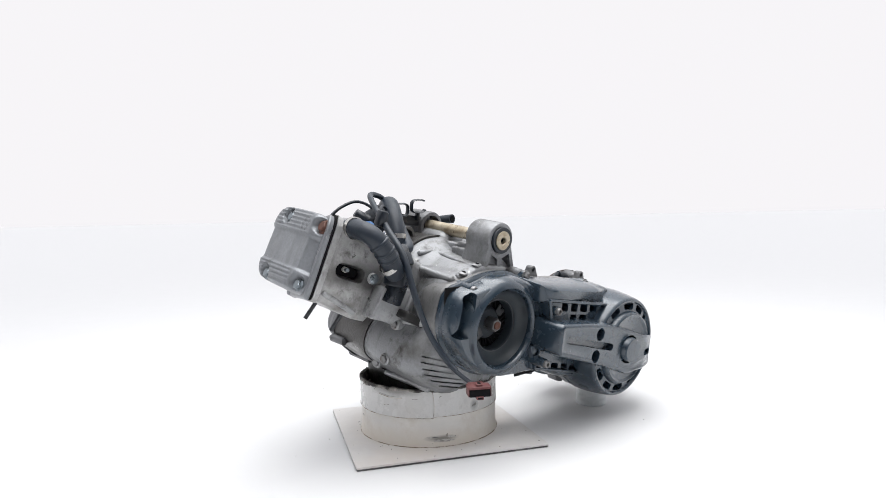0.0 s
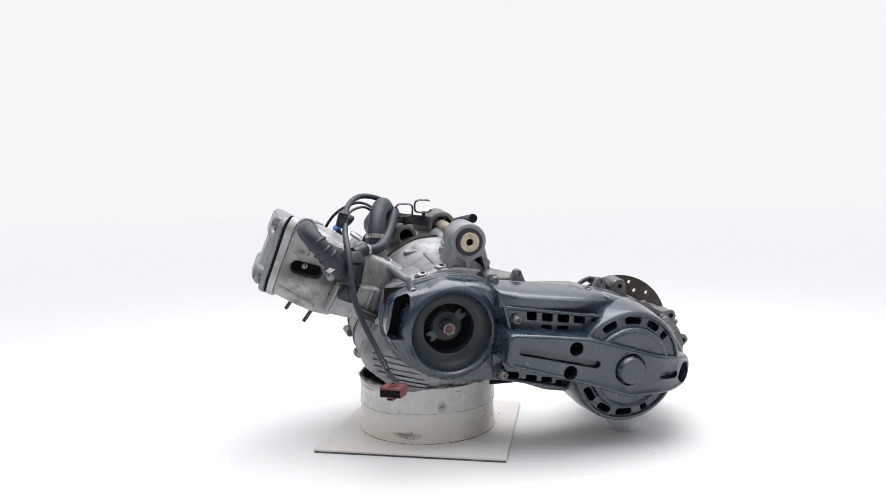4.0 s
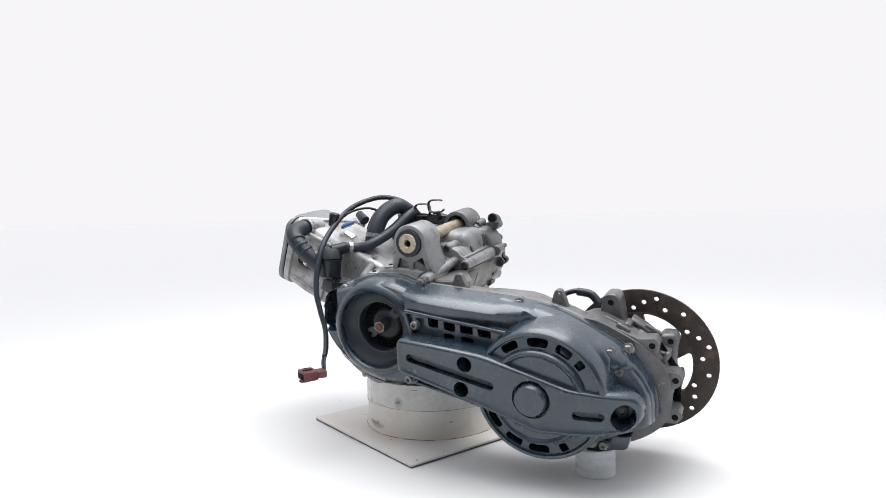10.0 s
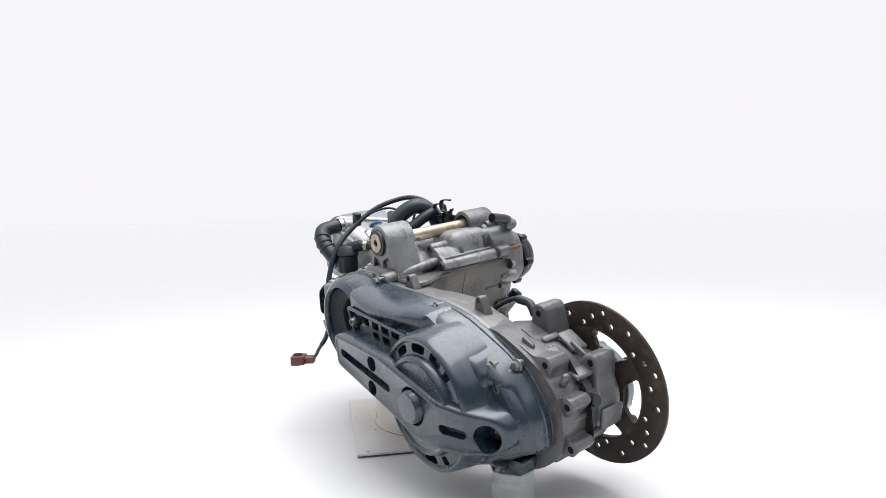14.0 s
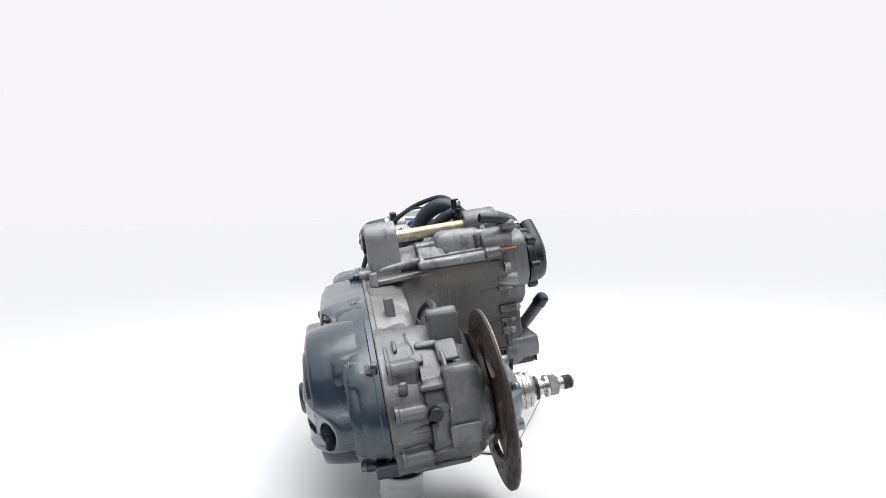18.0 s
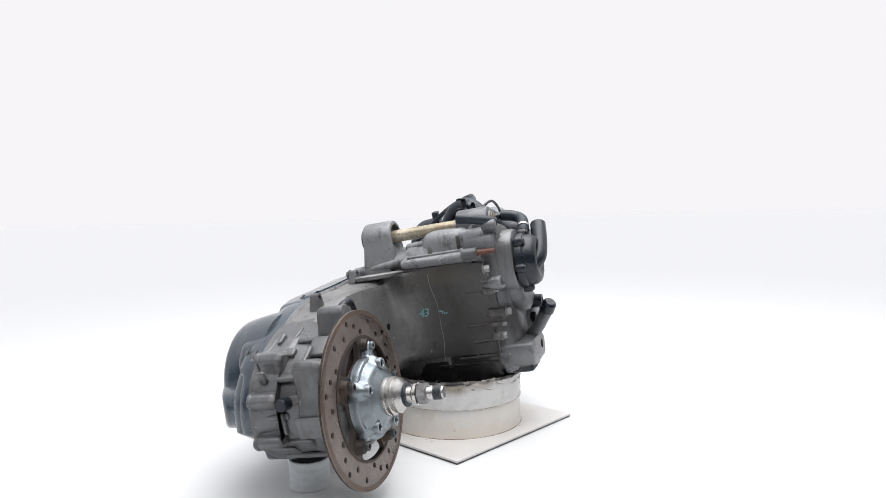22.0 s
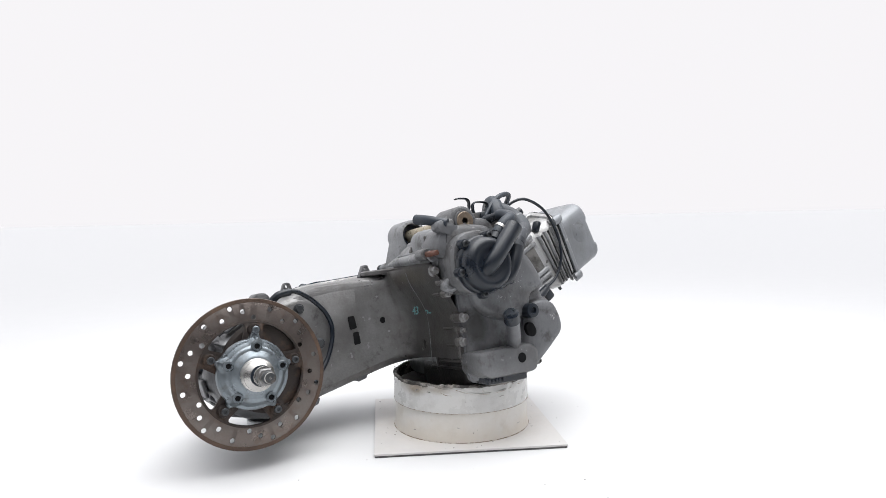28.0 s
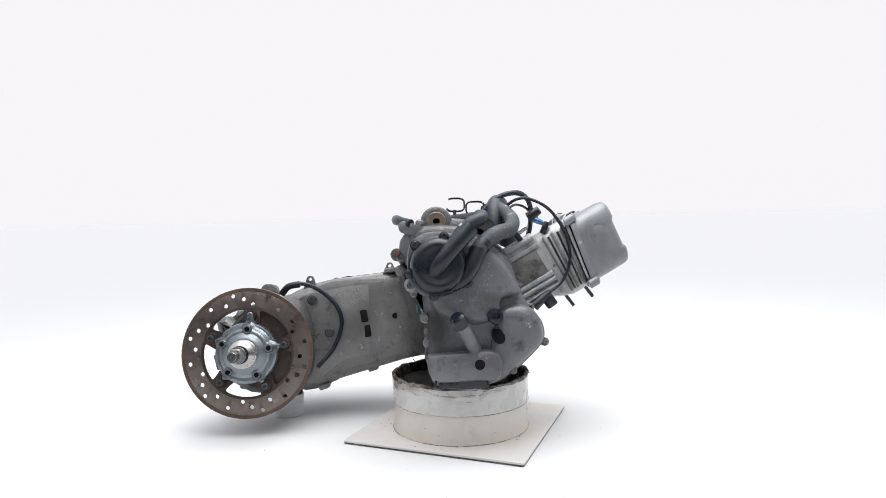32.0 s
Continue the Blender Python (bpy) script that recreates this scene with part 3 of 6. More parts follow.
def build_roll():
    base = new("support_roll")
    tagged(base, "short frosted white film roll propping up the gearbox end", "roll")
    bm = B()
    n = 48
    prof = [(0.014, 0.0), (0.0295, 0.0), (0.0305, 0.001)]
    for k in range(7):
        z = 0.002 + k * 0.0058
        prof += [(0.0305 - 0.0006 * (k % 2), z), (0.0305 - 0.0006 * (k % 2), z + 0.005)]
    prof += [(0.030, 0.0427), (0.0288, 0.0432), (0.014, 0.0432)]
    lathe(bm, prof, TOP, n, close=True)
    part("film", bm, ROLL, base)
    part("core", lathe(B(), [(0.0118, 0.001), (0.0136, 0.001), (0.0136, 0.0425), (0.0118, 0.0425)], TOP, 32, close=True), BOARD, base, "cardboard core")
    bm = B()
    lathe(bm, [(0, 0.0433), (0.0270, 0.0433), (0.0285, 0.046), (0.0270, 0.054), (0, 0.056)], TOP, 32)
    part("pad", bm, DARK, base, "black rubber pad on top of the roll")
    return base, Matrix.Translation((0.331, -0.030, -0.003))


# ---- the engine: u to the rear wheel, v across to the brake disc, w up; the origin is the disc's centre ----
engine = new("scooter_engine")
tagged(engine, "dirty used scooter engine with dark belt cover and rusty brake disc", "engine")
EU, EV, EW = Vector((0.9699, 0.2436, 0.0)), Vector((-0.2412, 0.9604, 0.1392)), Vector((0.0339, -0.1350, 0.9903))
ENGINE_AT = Matrix.Translation((0.3494, 0.0983, 0.1507)) @ Matrix((EU, EV, EW)).transposed().to_4x4()

COVER = [(-0.503, 0.118), (-0.490, 0.150), (-0.445, 0.163), (-0.401, 0.172), (-0.356, 0.171), (-0.321, 0.159), (-0.285, 0.154),
         (-0.232, 0.148), (-0.169, 0.142), (-0.133, 0.137), (-0.088, 0.125), (-0.048, 0.106), (-0.002, 0.080), (0.024, 0.053),
         (0.045, 0.017), (0.048, -0.020), (0.040, -0.036), (-0.012, -0.062), (-0.035, -0.074), (-0.086, -0.088), (-0.137, -0.075),
         (-0.166, -0.054), (-0.184, -0.044), (-0.231, -0.036), (-0.296, -0.013), (-0.388, -0.008), (-0.442, 0.010), (-0.484, 0.045), (-0.504, 0.085)]
FAN = (-0.394, 0.0855)
CLUTCH = (-0.102, 0.0205)


def slot(x0, y0, x1, y1, r, n=8):
    """The outline of a long hole with round ends."""
    a = math.atan2(y1 - y0, x1 - x0)
    out = [(x0 + r * math.cos(a + math.pi / 2 + math.pi * i / n), y0 + r * math.sin(a + math.pi / 2 + math.pi * i / n)) for i in range(n + 1)]
    out += [(x1 + r * math.cos(a - math.pi / 2 + math.pi * i / n), y1 + r * math.sin(a - math.pi / 2 + math.pi * i / n)) for i in range(n + 1)]
    return out


def build_belt_cover():
    line = curve(COVER, 3)
    bm = B()
    loft(bm, line, [(-0.142, 0.001), (-0.143, 0.0), (-0.150, 0.0), (-0.152, 0.002), (-0.153, 0.004), (-0.168, 0.005), (-0.178, 0.0065), (-0.185, 0.009), (-0.188, 0.012)])
    tool = B()
    lathe(tool, [(0, -0.13), (0.070, -0.13), (0.070, -0.23), (0, -0.23)], side(*FAN), 40)
    # air inlet in front of the fan
    tool2 = block(B(), rounded([(-0.499, 0.080), (-0.487, 0.145), (-0.462, 0.153), (-0.466, 0.078)], 0.008), -0.150, -0.23, 0.001)
    bm = cut(bm, tool, tool2)
    tool = lathe(B(), [(0, -0.160), (0.0865, -0.160), (0.0865, -0.23), (0, -0.23)], side(*CLUTCH), 48)
    bm = cut(bm, tool)
    tool = block(B(), rounded([(-0.303, 0.128), (-0.178, 0.110), (-0.178, 0.078), (-0.29, 0.078)], 0.004), -0.150, -0.23, 0.0005)
    block(tool, rounded([(-0.310, 0.026), (-0.20, -0.001), (-0.198, -0.020), (-0.308, 0.002)], 0.004), -0.150, -0.23, 0.0005)
    bm = cut(bm, tool)
    cover = part("belt_cover", bm, PAINT, engine, "worn dark blue-grey painted belt cover")
    # dark sheets stand in for the shade inside the inlet and vents
    part("inlet_backing", bar(B(), (0.040, 0.003, 0.080), Matrix.Translation((-0.478, -0.152, 0.115)), 0.001), DARK, cover, "dark sheet standing for the shade in the air inlet")
    part("vent_backing", bar(B(), (0.130, 0.003, 0.06), Matrix.Translation((-0.241, -0.1535, 0.102)), 0.001), DARK, cover, "dark sheet standing for the shade behind the vents")
    part("vent_backing", bar(B(), (0.125, 0.003, 0.055), Matrix.Translation((-0.255, -0.1535, 0.004)), 0.001), DARK, cover, "dark sheet standing for the shade behind the vents")
    part("clutch_backing", lathe(B(), [(0, -0.1615), (0.0862, -0.1615), (0.0862, -0.165), (0, -0.165)], side(*CLUTCH), 40), DARK, cover, "dark sheet standing for the shade behind the vents")
    # fan housing
    bm = B()
    lathe(bm, [(0.0845, -0.150), (0.0845, -0.172), (0.0825, -0.181), (0.078, -0.189), (0.072, -0.194), (0.068, -0.195), (0.0655, -0.193),
               (0.064, -0.188), (0.0635, -0.184), (0.066, -0.18), (0.07, -0.148)], side(*FAN), 72, close=True)
    fan_housing = part("fan_housing", bm, PAINT, engine, "round worn fan housing with a rolled lip")
    # cone, floor and wheel are coloured darker for the shade of the fan's depth
    part("fan_cone", lathe(B(), [(0.0638, -0.1845), (0.061, -0.178), (0.056, -0.172), (0.0460, -0.1685), (0.0440, -0.1690), (0.0425, -0.1680), (0.0418, -0.1500), (0.060, -0.1455), (0.069, -0.1455), (0.066, -0.18)], side(*FAN), 72, close=True), SOOT_SHADE_PAINT, fan_housing, "sooty inner cone, darkened for the shade inside")
    part("lip_ring", lathe(B(), [(0.0448, -0.1685), (0.0448, -0.1698), (0.0436, -0.1698), (0.0436, -0.1685)], side(*FAN), 64, close=True), BOLT_DARK, fan_housing, "bare metal ring worn bright")
    part("fan_floor", lathe(B(), [(0, -0.149), (0.05, -0.149), (0.05, -0.146), (0, -0.146)], side(*FAN), 32), DARK, fan_housing, "sooty bottom of the fan, darkened for its depth")
    wheel = part("fan_wheel", lathe(B(), [(0, -0.152), (0.024, -0.152), (0.027, -0.149), (0, -0.149)], side(*FAN), 32), SOOT_SHADE_PAINT, engine, "black radial fan wheel")
    first = None
    for i in range(26):
        m = side(*FAN) @ Matrix.Rotation(2 * math.pi * i / 26, 4, "Z") @ Matrix.Translation((0.034, 0, -0.1525)) @ Matrix.Rotation(0.5, 4, "Z")
        m = Matrix.Translation(m.translation) @ Matrix.Rotation(-2 * math.pi * i / 26 - 0.5, 4, "Y")
        if first is None:
            first = part("blade", bar(B(), (0.014, 0.004, 0.0014), Matrix.Identity(4), 0.0005), DARK, wheel)
            first.matrix_basis = m
        else:
            again(first, m)
    nut_at = side(-0.3946, 0.0858)
    bm = B()
    loft(bm, ring_of(0.0118, 6, turn=0.3), [(-0.152, 0), (-0.171, 0), (-0.173, 0.0014)], nut_at)
    nut = part("fan_nut", bm, BOLT, engine, "rusty hex nut on the crankshaft end")
    part("shaft_end", lathe(B(), [(0, -0.16), (0.0068, -0.16), (0.0068, -0.1745), (0.0058, -0.1755), (0.002, -0.1755), (0, -0.174)], nut_at, 20), COPPER, nut, "red-brown rusty shaft end")
    for a in (0.75, 3.65):
        bm = B()
        m = side(*FAN) @ Matrix.Rotation(a, 4, "Z") @ Matrix.Translation((0.030, 0, -0.156))
        pts = rounded([(-0.008, -0.008), (0.006, -0.009), (0.007, -0.003), (0.002, -0.002), (0.002, 0.003), (0.007, 0.004), (0.006, 0.009), (-0.008, 0.008)], 0.001, 1)
        block(bm, pts, -0.001, 0.001, 0.0003, m)
        part("locking_tab", bm, BOLT_DARK, engine, "grey metal locking tab")
    # upper rail
    bm = B()
    pts = rounded([(-0.330, 0.160), (-0.285, 0.1545), (-0.232, 0.1485), (-0.169, 0.1425), (-0.125, 0.135), (-0.104, 0.122), (-0.124, 0.097), (-0.155, 0.0965), (-0.24, 0.1085), (-0.328, 0.1210)], 0.007, 5)
    loft(bm, pts, [(-0.150, -0.001), (-0.165, 0.0), (-0.182, 0.0012), (-0.197, 0.0035), (-0.2065, 0.0065), (-0.2120, 0.0095), (-0.2140, 0.0115)])
    for v in bm.verts:
        k = ease(v.co.x, -0.180, -0.112)
        v.co.y = v.co.y * (1 - k) + max(v.co.y, -0.1900) * k
    part("upper_rail", bm, PAINT, engine, "smooth raised rail of the belt cover")
    # vent panels
    for name, outline, holes in (
            ("upper_vent_panel", [(-0.320, 0.1330), (-0.150, 0.1080), (-0.150, 0.074), (-0.300, 0.085)],
             [(-0.2690, 0.1140, 0.0085, 0.0090), (-0.2420, 0.1110, 0.0095, 0.0095), (-0.2140, 0.1075, 0.0105, 0.0095), (-0.1855, 0.1040, 0.0105, 0.0095),
              (-0.2430, 0.0920, 0.0090, 0.0045), (-0.2140, 0.0885, 0.0105, 0.0045)]),
            ("lower_vent_panel", [(-0.328, 0.048), (-0.185, 0.020), (-0.180, -0.030), (-0.322, 0.002)],
             [(-0.291, 0.008, 0.011, 0.005), (-0.258, -0.0005, 0.010, 0.005), (-0.230, -0.006, 0.010, 0.005), (-0.205, -0.013, 0.009, 0.004)])):
        bm = B()
        block(bm, rounded(outline, 0.006), -0.165, -0.2130 if name[0] == "u" else -0.1945, 0.002)
        tool = B()
        for x, y, hx, hy in holes:
            block(tool, rounded([(x - hx, y - hy + hx * 0.16), (x + hx, y - hy - hx * 0.16), (x + hx, y + hy - hx * 0.16), (x - hx, y + hy + hx * 0.16)], 0.004), -0.155, -0.23, 0.0005)
        panel = part(name, cut(bm, tool), PAINT, engine, "dark vent panel with square air holes")
        f = -0.2160 if name[0] == "u" else -0.1970
        (x0, y0), (x1, y1) = (outline[0], outline[1]) if name[0] == "u" else (outline[3], outline[2])
        s = -0.003 if name[0] == "u" else 0.004
        part("rim", rod(rod(B(), (x0 + 0.004, f, y0 + s), (x1, f, y1 + s), 0.003, n=10), (x0 + 0.004, f, y0 + s), (x0 + 0.016, f, y0 - 0.048 if s < 0 else y0 + 0.04), 0.003, n=10), PAINT, panel)
    # clutch dome with vents
    bm = B()
    lathe(bm, [(0.1030, -0.166), (0.1025, -0.186), (0.1000, -0.206), (0.0975, -0.221), (0.0960, -0.2290), (0.0940, -0.2335), (0.0915, -0.2350), (0.0890, -0.2345), (0.0878, -0.2325), (0.0868, -0.2310),
               (0.0715, -0.2330), (0.0700, -0.2385), (0.0680, -0.2425), (0.0655, -0.2438), (0.0632, -0.2432), (0.0615, -0.2412), (0.0600, -0.2405), (0, -0.2415)], side(*CLUTCH), 112)
    tool = B()
    for deg, w in ((59, 0.0120), (87, 0.0150), (118, 0.0130), (39, 0.0060), (212, 0.0135), (240, 0.0130), (268, 0.0150), (295, 0.0060)):
        a = radians(deg)
        pts = []
        for k in range(0, 9, 4):
            t = a + (k / 8 - 0.5) * 2 * w / 0.079
            pts.append((0.0860 * math.cos(t), 0.0860 * math.sin(t)))
        for k in range(0, 9, 4):
            t = a - (k / 8 - 0.5) * 2 * w / 0.079
            pts.append((0.0735 * math.cos(t), 0.0735 * math.sin(t)))
        block(tool, rounded(pts, 0.0060, 4), -0.172, -0.25, 0.0004, side(*CLUTCH))
    block(tool, slot(-0.044, 0.005, -0.015, 0.0015, 0.0066), -0.226, -0.26, 0.0003)
    block(tool, slot(-0.2955, 0.0665, -0.168, 0.0352, 0.0070), -0.226, -0.26, 0.0003)
    dome = part("clutch_dome", cut(bm, tool), PAINT, engine, "round vented clutch dome of the belt cover")
    bm = B()
    rear = curve([(-0.190, 0.140), (-0.133, 0.136), (-0.088, 0.124), (-0.048, 0.105), (-0.002, 0.079), (0.024, 0.052), (0.044, 0.016), (0.047, -0.020), (0.039, -0.035),
                  (-0.012, -0.061), (-0.035, -0.073), (-0.086, -0.087), (-0.137, -0.074), (-0.166, -0.053), (-0.190, -0.035), (-0.20, 0.05)], 8)
    loft(bm, rear, [(-0.150, 0.0008), (-0.165, 0.0012), (-0.177, 0.0026), (-0.1855, 0.0060), (-0.1905, 0.0115), (-0.1935, 0.0185), (-0.1955, 0.0265), (-0.1965, 0.035)])
    for v in bm.verts:
        # it stays low below the bolts, and runs out towards the rail
        if v.co.y < -0.160:
            high = max(ease(v.co.z, 0.044, 0.058), 1 - ease(v.co.x, -0.075, -0.045)) if v.co.z > 0.02 else 0.0
            high *= ease(v.co.x, -0.19, -0.12)
            v.co.y = -0.160 + (v.co.y + 0.160) * (0.60 + 0.40 * high)
    tool = lathe(B(), [(0, -0.10), (0.0885, -0.10), (0.0885, -0.23), (0, -0.23)], side(*CLUTCH), 48)
    bmesh.ops.triangulate(bm, faces=bm.faces[:])
    part("rear_bulge", cut(bm, tool), PAINT, engine, "smooth sloping shoulder round the clutch dome")
    # pad that slopes from the dome's rim down to the rear bolts
    bm = B()
    pad = rounded([(-0.072, 0.1090), (-0.040, 0.0965), (-0.018, 0.0850), (-0.006, 0.068), (-0.006, 0.048), (-0.020, 0.040), (-0.035, 0.034), (-0.070, 0.070)], 0.006, 4)
    loft(bm, pad, [(-0.160, -0.003), (-0.195, -0.0008), (-0.2065, 0.0006), (-0.2100, 0.0030), (-0.2110, 0.0070)])
    for v in bm.verts:
        if v.co.y < -0.18:
            away = math.hypot(v.co.x - CLUTCH[0], v.co.z - CLUTCH[1])
            v.co.y = min(-0.170, v.co.y + (away - 0.092) * 0.85)
    part("sloping_pad", bm, PAINT, dome)
    # flat arm plate
    bm = B()
    arm = rounded([(-0.318, 0.096), (-0.250, 0.089), (-0.180, 0.080), (-0.115, 0.061), (-0.055, 0.042), (-0.004, 0.032), (0.026, 0.024), (0.037, 0.008), (0.036, -0.012),
                   (0.018, -0.026), (-0.020, -0.028), (-0.062, -0.027), (-0.104, -0.029), (-0.148, -0.012), (-0.196, 0.004), (-0.260, 0.024), (-0.3205, 0.042)], 0.012, 4)
    loft(bm, arm, [(-0.165, -0.003), (-0.190, -0.0025), (-0.215, -0.001), (-0.243, 0.0), (-0.2475, 0.0015), (-0.2495, 0.004), (-0.2495, 0.0065), (-0.2485, 0.008)])
    tool = B()
    block(tool, slot(-0.2955, 0.0665, -0.168, 0.0352, 0.0066), -0.236, -0.26, 0.0003)
    block(tool, slot(-0.044, 0.005, -0.015, 0.0015, 0.0062), -0.236, -0.26, 0.0003)
    for x, y in ((-0.2051, 0.0642), (-0.2135, 0.0252)):
        lathe(tool, [(0, -0.2), (0.0118, -0.2), (0.0118, -0.27), (0, -0.27)], side(x, y), 28)
    lathe(tool, [(0, -0.24), (0.0275, -0.24), (0.0275, -0.27), (0, -0.27)], side(-0.1070, 0.0215), 40)
    bm = cut(bm, tool)
    for v in bm.verts:
        if v.co.x > -0.065 and v.co.y < -0.17:
            v.co.y += (v.co.x + 0.065) ** 2 * 4.5 * min(1, (-0.17 - v.co.y) / 0.05)
    bm = cut(bm, lathe(B(), [(0, -0.034), (0.0165, -0.034), (0.0172, -0.004), (0.0185, 0.004), (0.0185, 0.05), (0, 0.05)], aim((0.0125, -0.2165, -0.0030), (0.36, -0.93, 0.0)), 36))
    plate = part("cover_arm", bm, PAINT, engine, "flat raised arm with a long slot across the belt cover")
    part("round_cap", lathe(B(), [(0, -0.238), (0.0258, -0.238), (0.0258, -0.244), (0.0235, -0.247), (0.0225, -0.2555), (0.0205, -0.2575), (0, -0.258)], side(-0.1070, 0.0215), 48), PAINT, plate, "round push-in cap")
    bm = B()
    lathe(bm, [(0, 0.0), (0.0075, 0.0), (0.0075, 0.010), (0.005, 0.011), (0.0042, 0.008), (0, 0.007)], aim((0.003, -0.190, -0.003), (0.36, -0.93, 0.0)), 20)
    part("recessed_screw", bm, BOLT_DARK, plate)
    part("socket_bottom", lathe(B(), [(0, -0.0335), (0.0164, -0.0335), (0.0164, -0.0315), (0, -0.0315)], aim((0.0125, -0.2165, -0.0030), (0.36, -0.93, 0.0)), 28), DARK, plate)
    for x, y in ((-0.2051, 0.0642), (-0.2135, 0.0252)):
        part("hole_bottom", lathe(B(), [(0, -0.2005), (0.0117, -0.2005), (0.0117, -0.2025), (0, -0.2025)], side(x, y), 24), DARK, plate)
    # screws of the cover
    bm = cap_screw(B(), side(0, 0) @ Matrix.Rotation(math.pi, 4, "X"), 0.0065, 0.006)
    first = None
    for u, v, w, boss in ((-0.2973, -0.2235, 0.1100, 0.03), (-0.3162, -0.2235, 0.0205, 0.03), (0.0030, -0.1869, 0.0494, 0.02),
                          (-0.024, -0.185, -0.066, 0.02), (-0.455, -0.175, 0.152, 0.02)):
        if first is None:
            first = part("cover_screw", bm, BOLT, engine, "dull socket screw of the belt cover")
            first.matrix_basis = Matrix.Translation((u, v + 0.004, w))
        else:
            again(first, Matrix.Translation((u, v + 0.004, w)))
        part("screw_boss", rod(B(), (u, v + 0.004, w), (u, v + boss + 0.02, w), 0.0082, 0.0098), PAINT, cover)
    first = None
    bm = hex_bolt(B(), Matrix.Rotation(math.pi / 2, 4, "X"), 0.0058, 0.007)
    for u, v, w in ((-0.0100, -0.1790, 0.0738), (0.0100, -0.1530, 0.0725), (-0.3148, -0.156, 0.1615), (-0.1468, -0.1600, 0.1345), (-0.047, -0.165, -0.0735)):
        if first is None:
            first = part("cover_bolt", bm, BOLT, engine, "hex flange bolt of the belt cover")
            first.matrix_basis = Matrix.Translation((u, v, w))
        else:
            again(first, Matrix.Translation((u, v, w)))
        back = (u - 0.008, w - 0.014) if w > 0 else (u - 0.002, w + 0.016)
        part("bolt_boss", block(B(), gusset((u, w), 0.0072, back, 0.024), v - 0.001, max(v + 0.014, -0.172) if v < -0.16 and w > 0 else -0.144, 0.002), PAINT, cover)


def build_case():
    # inner half of the swing arm, grey
    bm = B()
    line = curve(COVER, 3)
    loft(bm, line, [(-0.1415, 0.0005), (-0.136, 0.0), (-0.134, 0.003), (-0.120, 0.005), (-0.095, 0.007), (-0.084, 0.013), (-0.078, 0.024)])
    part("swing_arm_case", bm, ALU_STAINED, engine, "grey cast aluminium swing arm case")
    # blend from the arm into the crankcase
    bm = B()
    edge = curve([(-0.3275, 0.1185), (-0.3280, 0.060), (-0.3285, 0.014), (-0.321, -0.030), (-0.302, -0.058), (-0.272, -0.0745), (-0.20, -0.0785), (-0.12, -0.079), (-0.085, -0.084), (-0.060, -0.098)], 5, closed=False)
    def top(u):
        return min(0.146 + (u + 0.30) * -0.075, 0.138 - max(0, u + 0.150) * 0.42)
    def low(u):
        return -0.024 + (u + 0.30) * -0.27
    cuts = 14
    rows = [[] for k in range(cuts + 5)]
    for u, v in edge:
        h, l = top(u), low(u)
        flow = ease(v, -0.085, -0.030)
        h += 0.012 * flow
        def lip(w):
            return flow * (0.042 * ease(w, 0.045, 0.155) - 0.002 * (1 - ease(w, -0.045, 0.03)))
        places = [(-0.05, h, 0.010), (-0.012, h, 0.0), (-0.003, h - 0.004, 0.0)]
        places += [(0, h - 0.014 + (l - h + 0.028) * k / cuts, 0.0) for k in range(cuts + 1)] + [(-0.012, l, 0.0)]
        for row, (dv, w, back) in zip(rows, places):
            row.append(bm.verts.new((u + lip(w) - back * flow, max(v + dv, -0.13), w)))
    for a, b in zip(rows, rows[1:]):
        for i in range(len(edge) - 1):
            bm.faces.new((a[i], a[i + 1], b[i + 1], b[i]))
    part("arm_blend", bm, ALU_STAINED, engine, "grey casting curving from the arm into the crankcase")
    # bead of sealant along the parting line, and low casting ridges across the rear wall
    def wall(w):
        return -0.3275 + 0.042 * ease(w, 0.045, 0.155) - 0.002 * (1 - ease(w, -0.045, 0.03))
    part("sealant_bead", tube(B(), [(wall(w) + 0.0002, 0.0085 - 0.03 * (0.145 - w) + 0.0012 * math.sin(w * 90), w) for w in [0.142 - 0.012 * k for k in range(15)]], 0.0005, 6, 3), ALU_MID, engine, "thin pale bead of sealant")
    for w, v0, v1, r in ((0.098, 0.066, 0.104, 0.0030), (0.036, 0.056, 0.100, 0.0026), (0.006, 0.062, 0.104, 0.0030), (-0.022, 0.030, 0.108, 0.0028)):
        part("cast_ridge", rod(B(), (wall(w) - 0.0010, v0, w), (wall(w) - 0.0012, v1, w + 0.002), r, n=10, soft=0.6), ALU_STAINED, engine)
    # gearbox bulge behind the disc
    bm = B()
    gear = curve([(0.0615, 0.015), (0.044, 0.052), (0.004, 0.082), (-0.055, 0.106), (-0.10, 0.08), (-0.115, 0.0), (-0.10, -0.06), (-0.05, -0.082), (0.008, -0.072), (0.054, -0.036)], 4)
    loft(bm, gear, [(-0.14, -0.004), (-0.10, 0.0), (-0.075, 0.002), (-0.060, 0.006), (-0.035, 0.010), (-0.024, 0.018)])
    lathe(bm, [(0, -0.03), (0.058, -0.03), (0.055, -0.016), (0.046, -0.008), (0.036, -0.004), (0, -0.004)], side(0, 0), 40)
    gearbox = part("gearbox", bm, ALU, engine, "grey cast gearbox case with lugs")
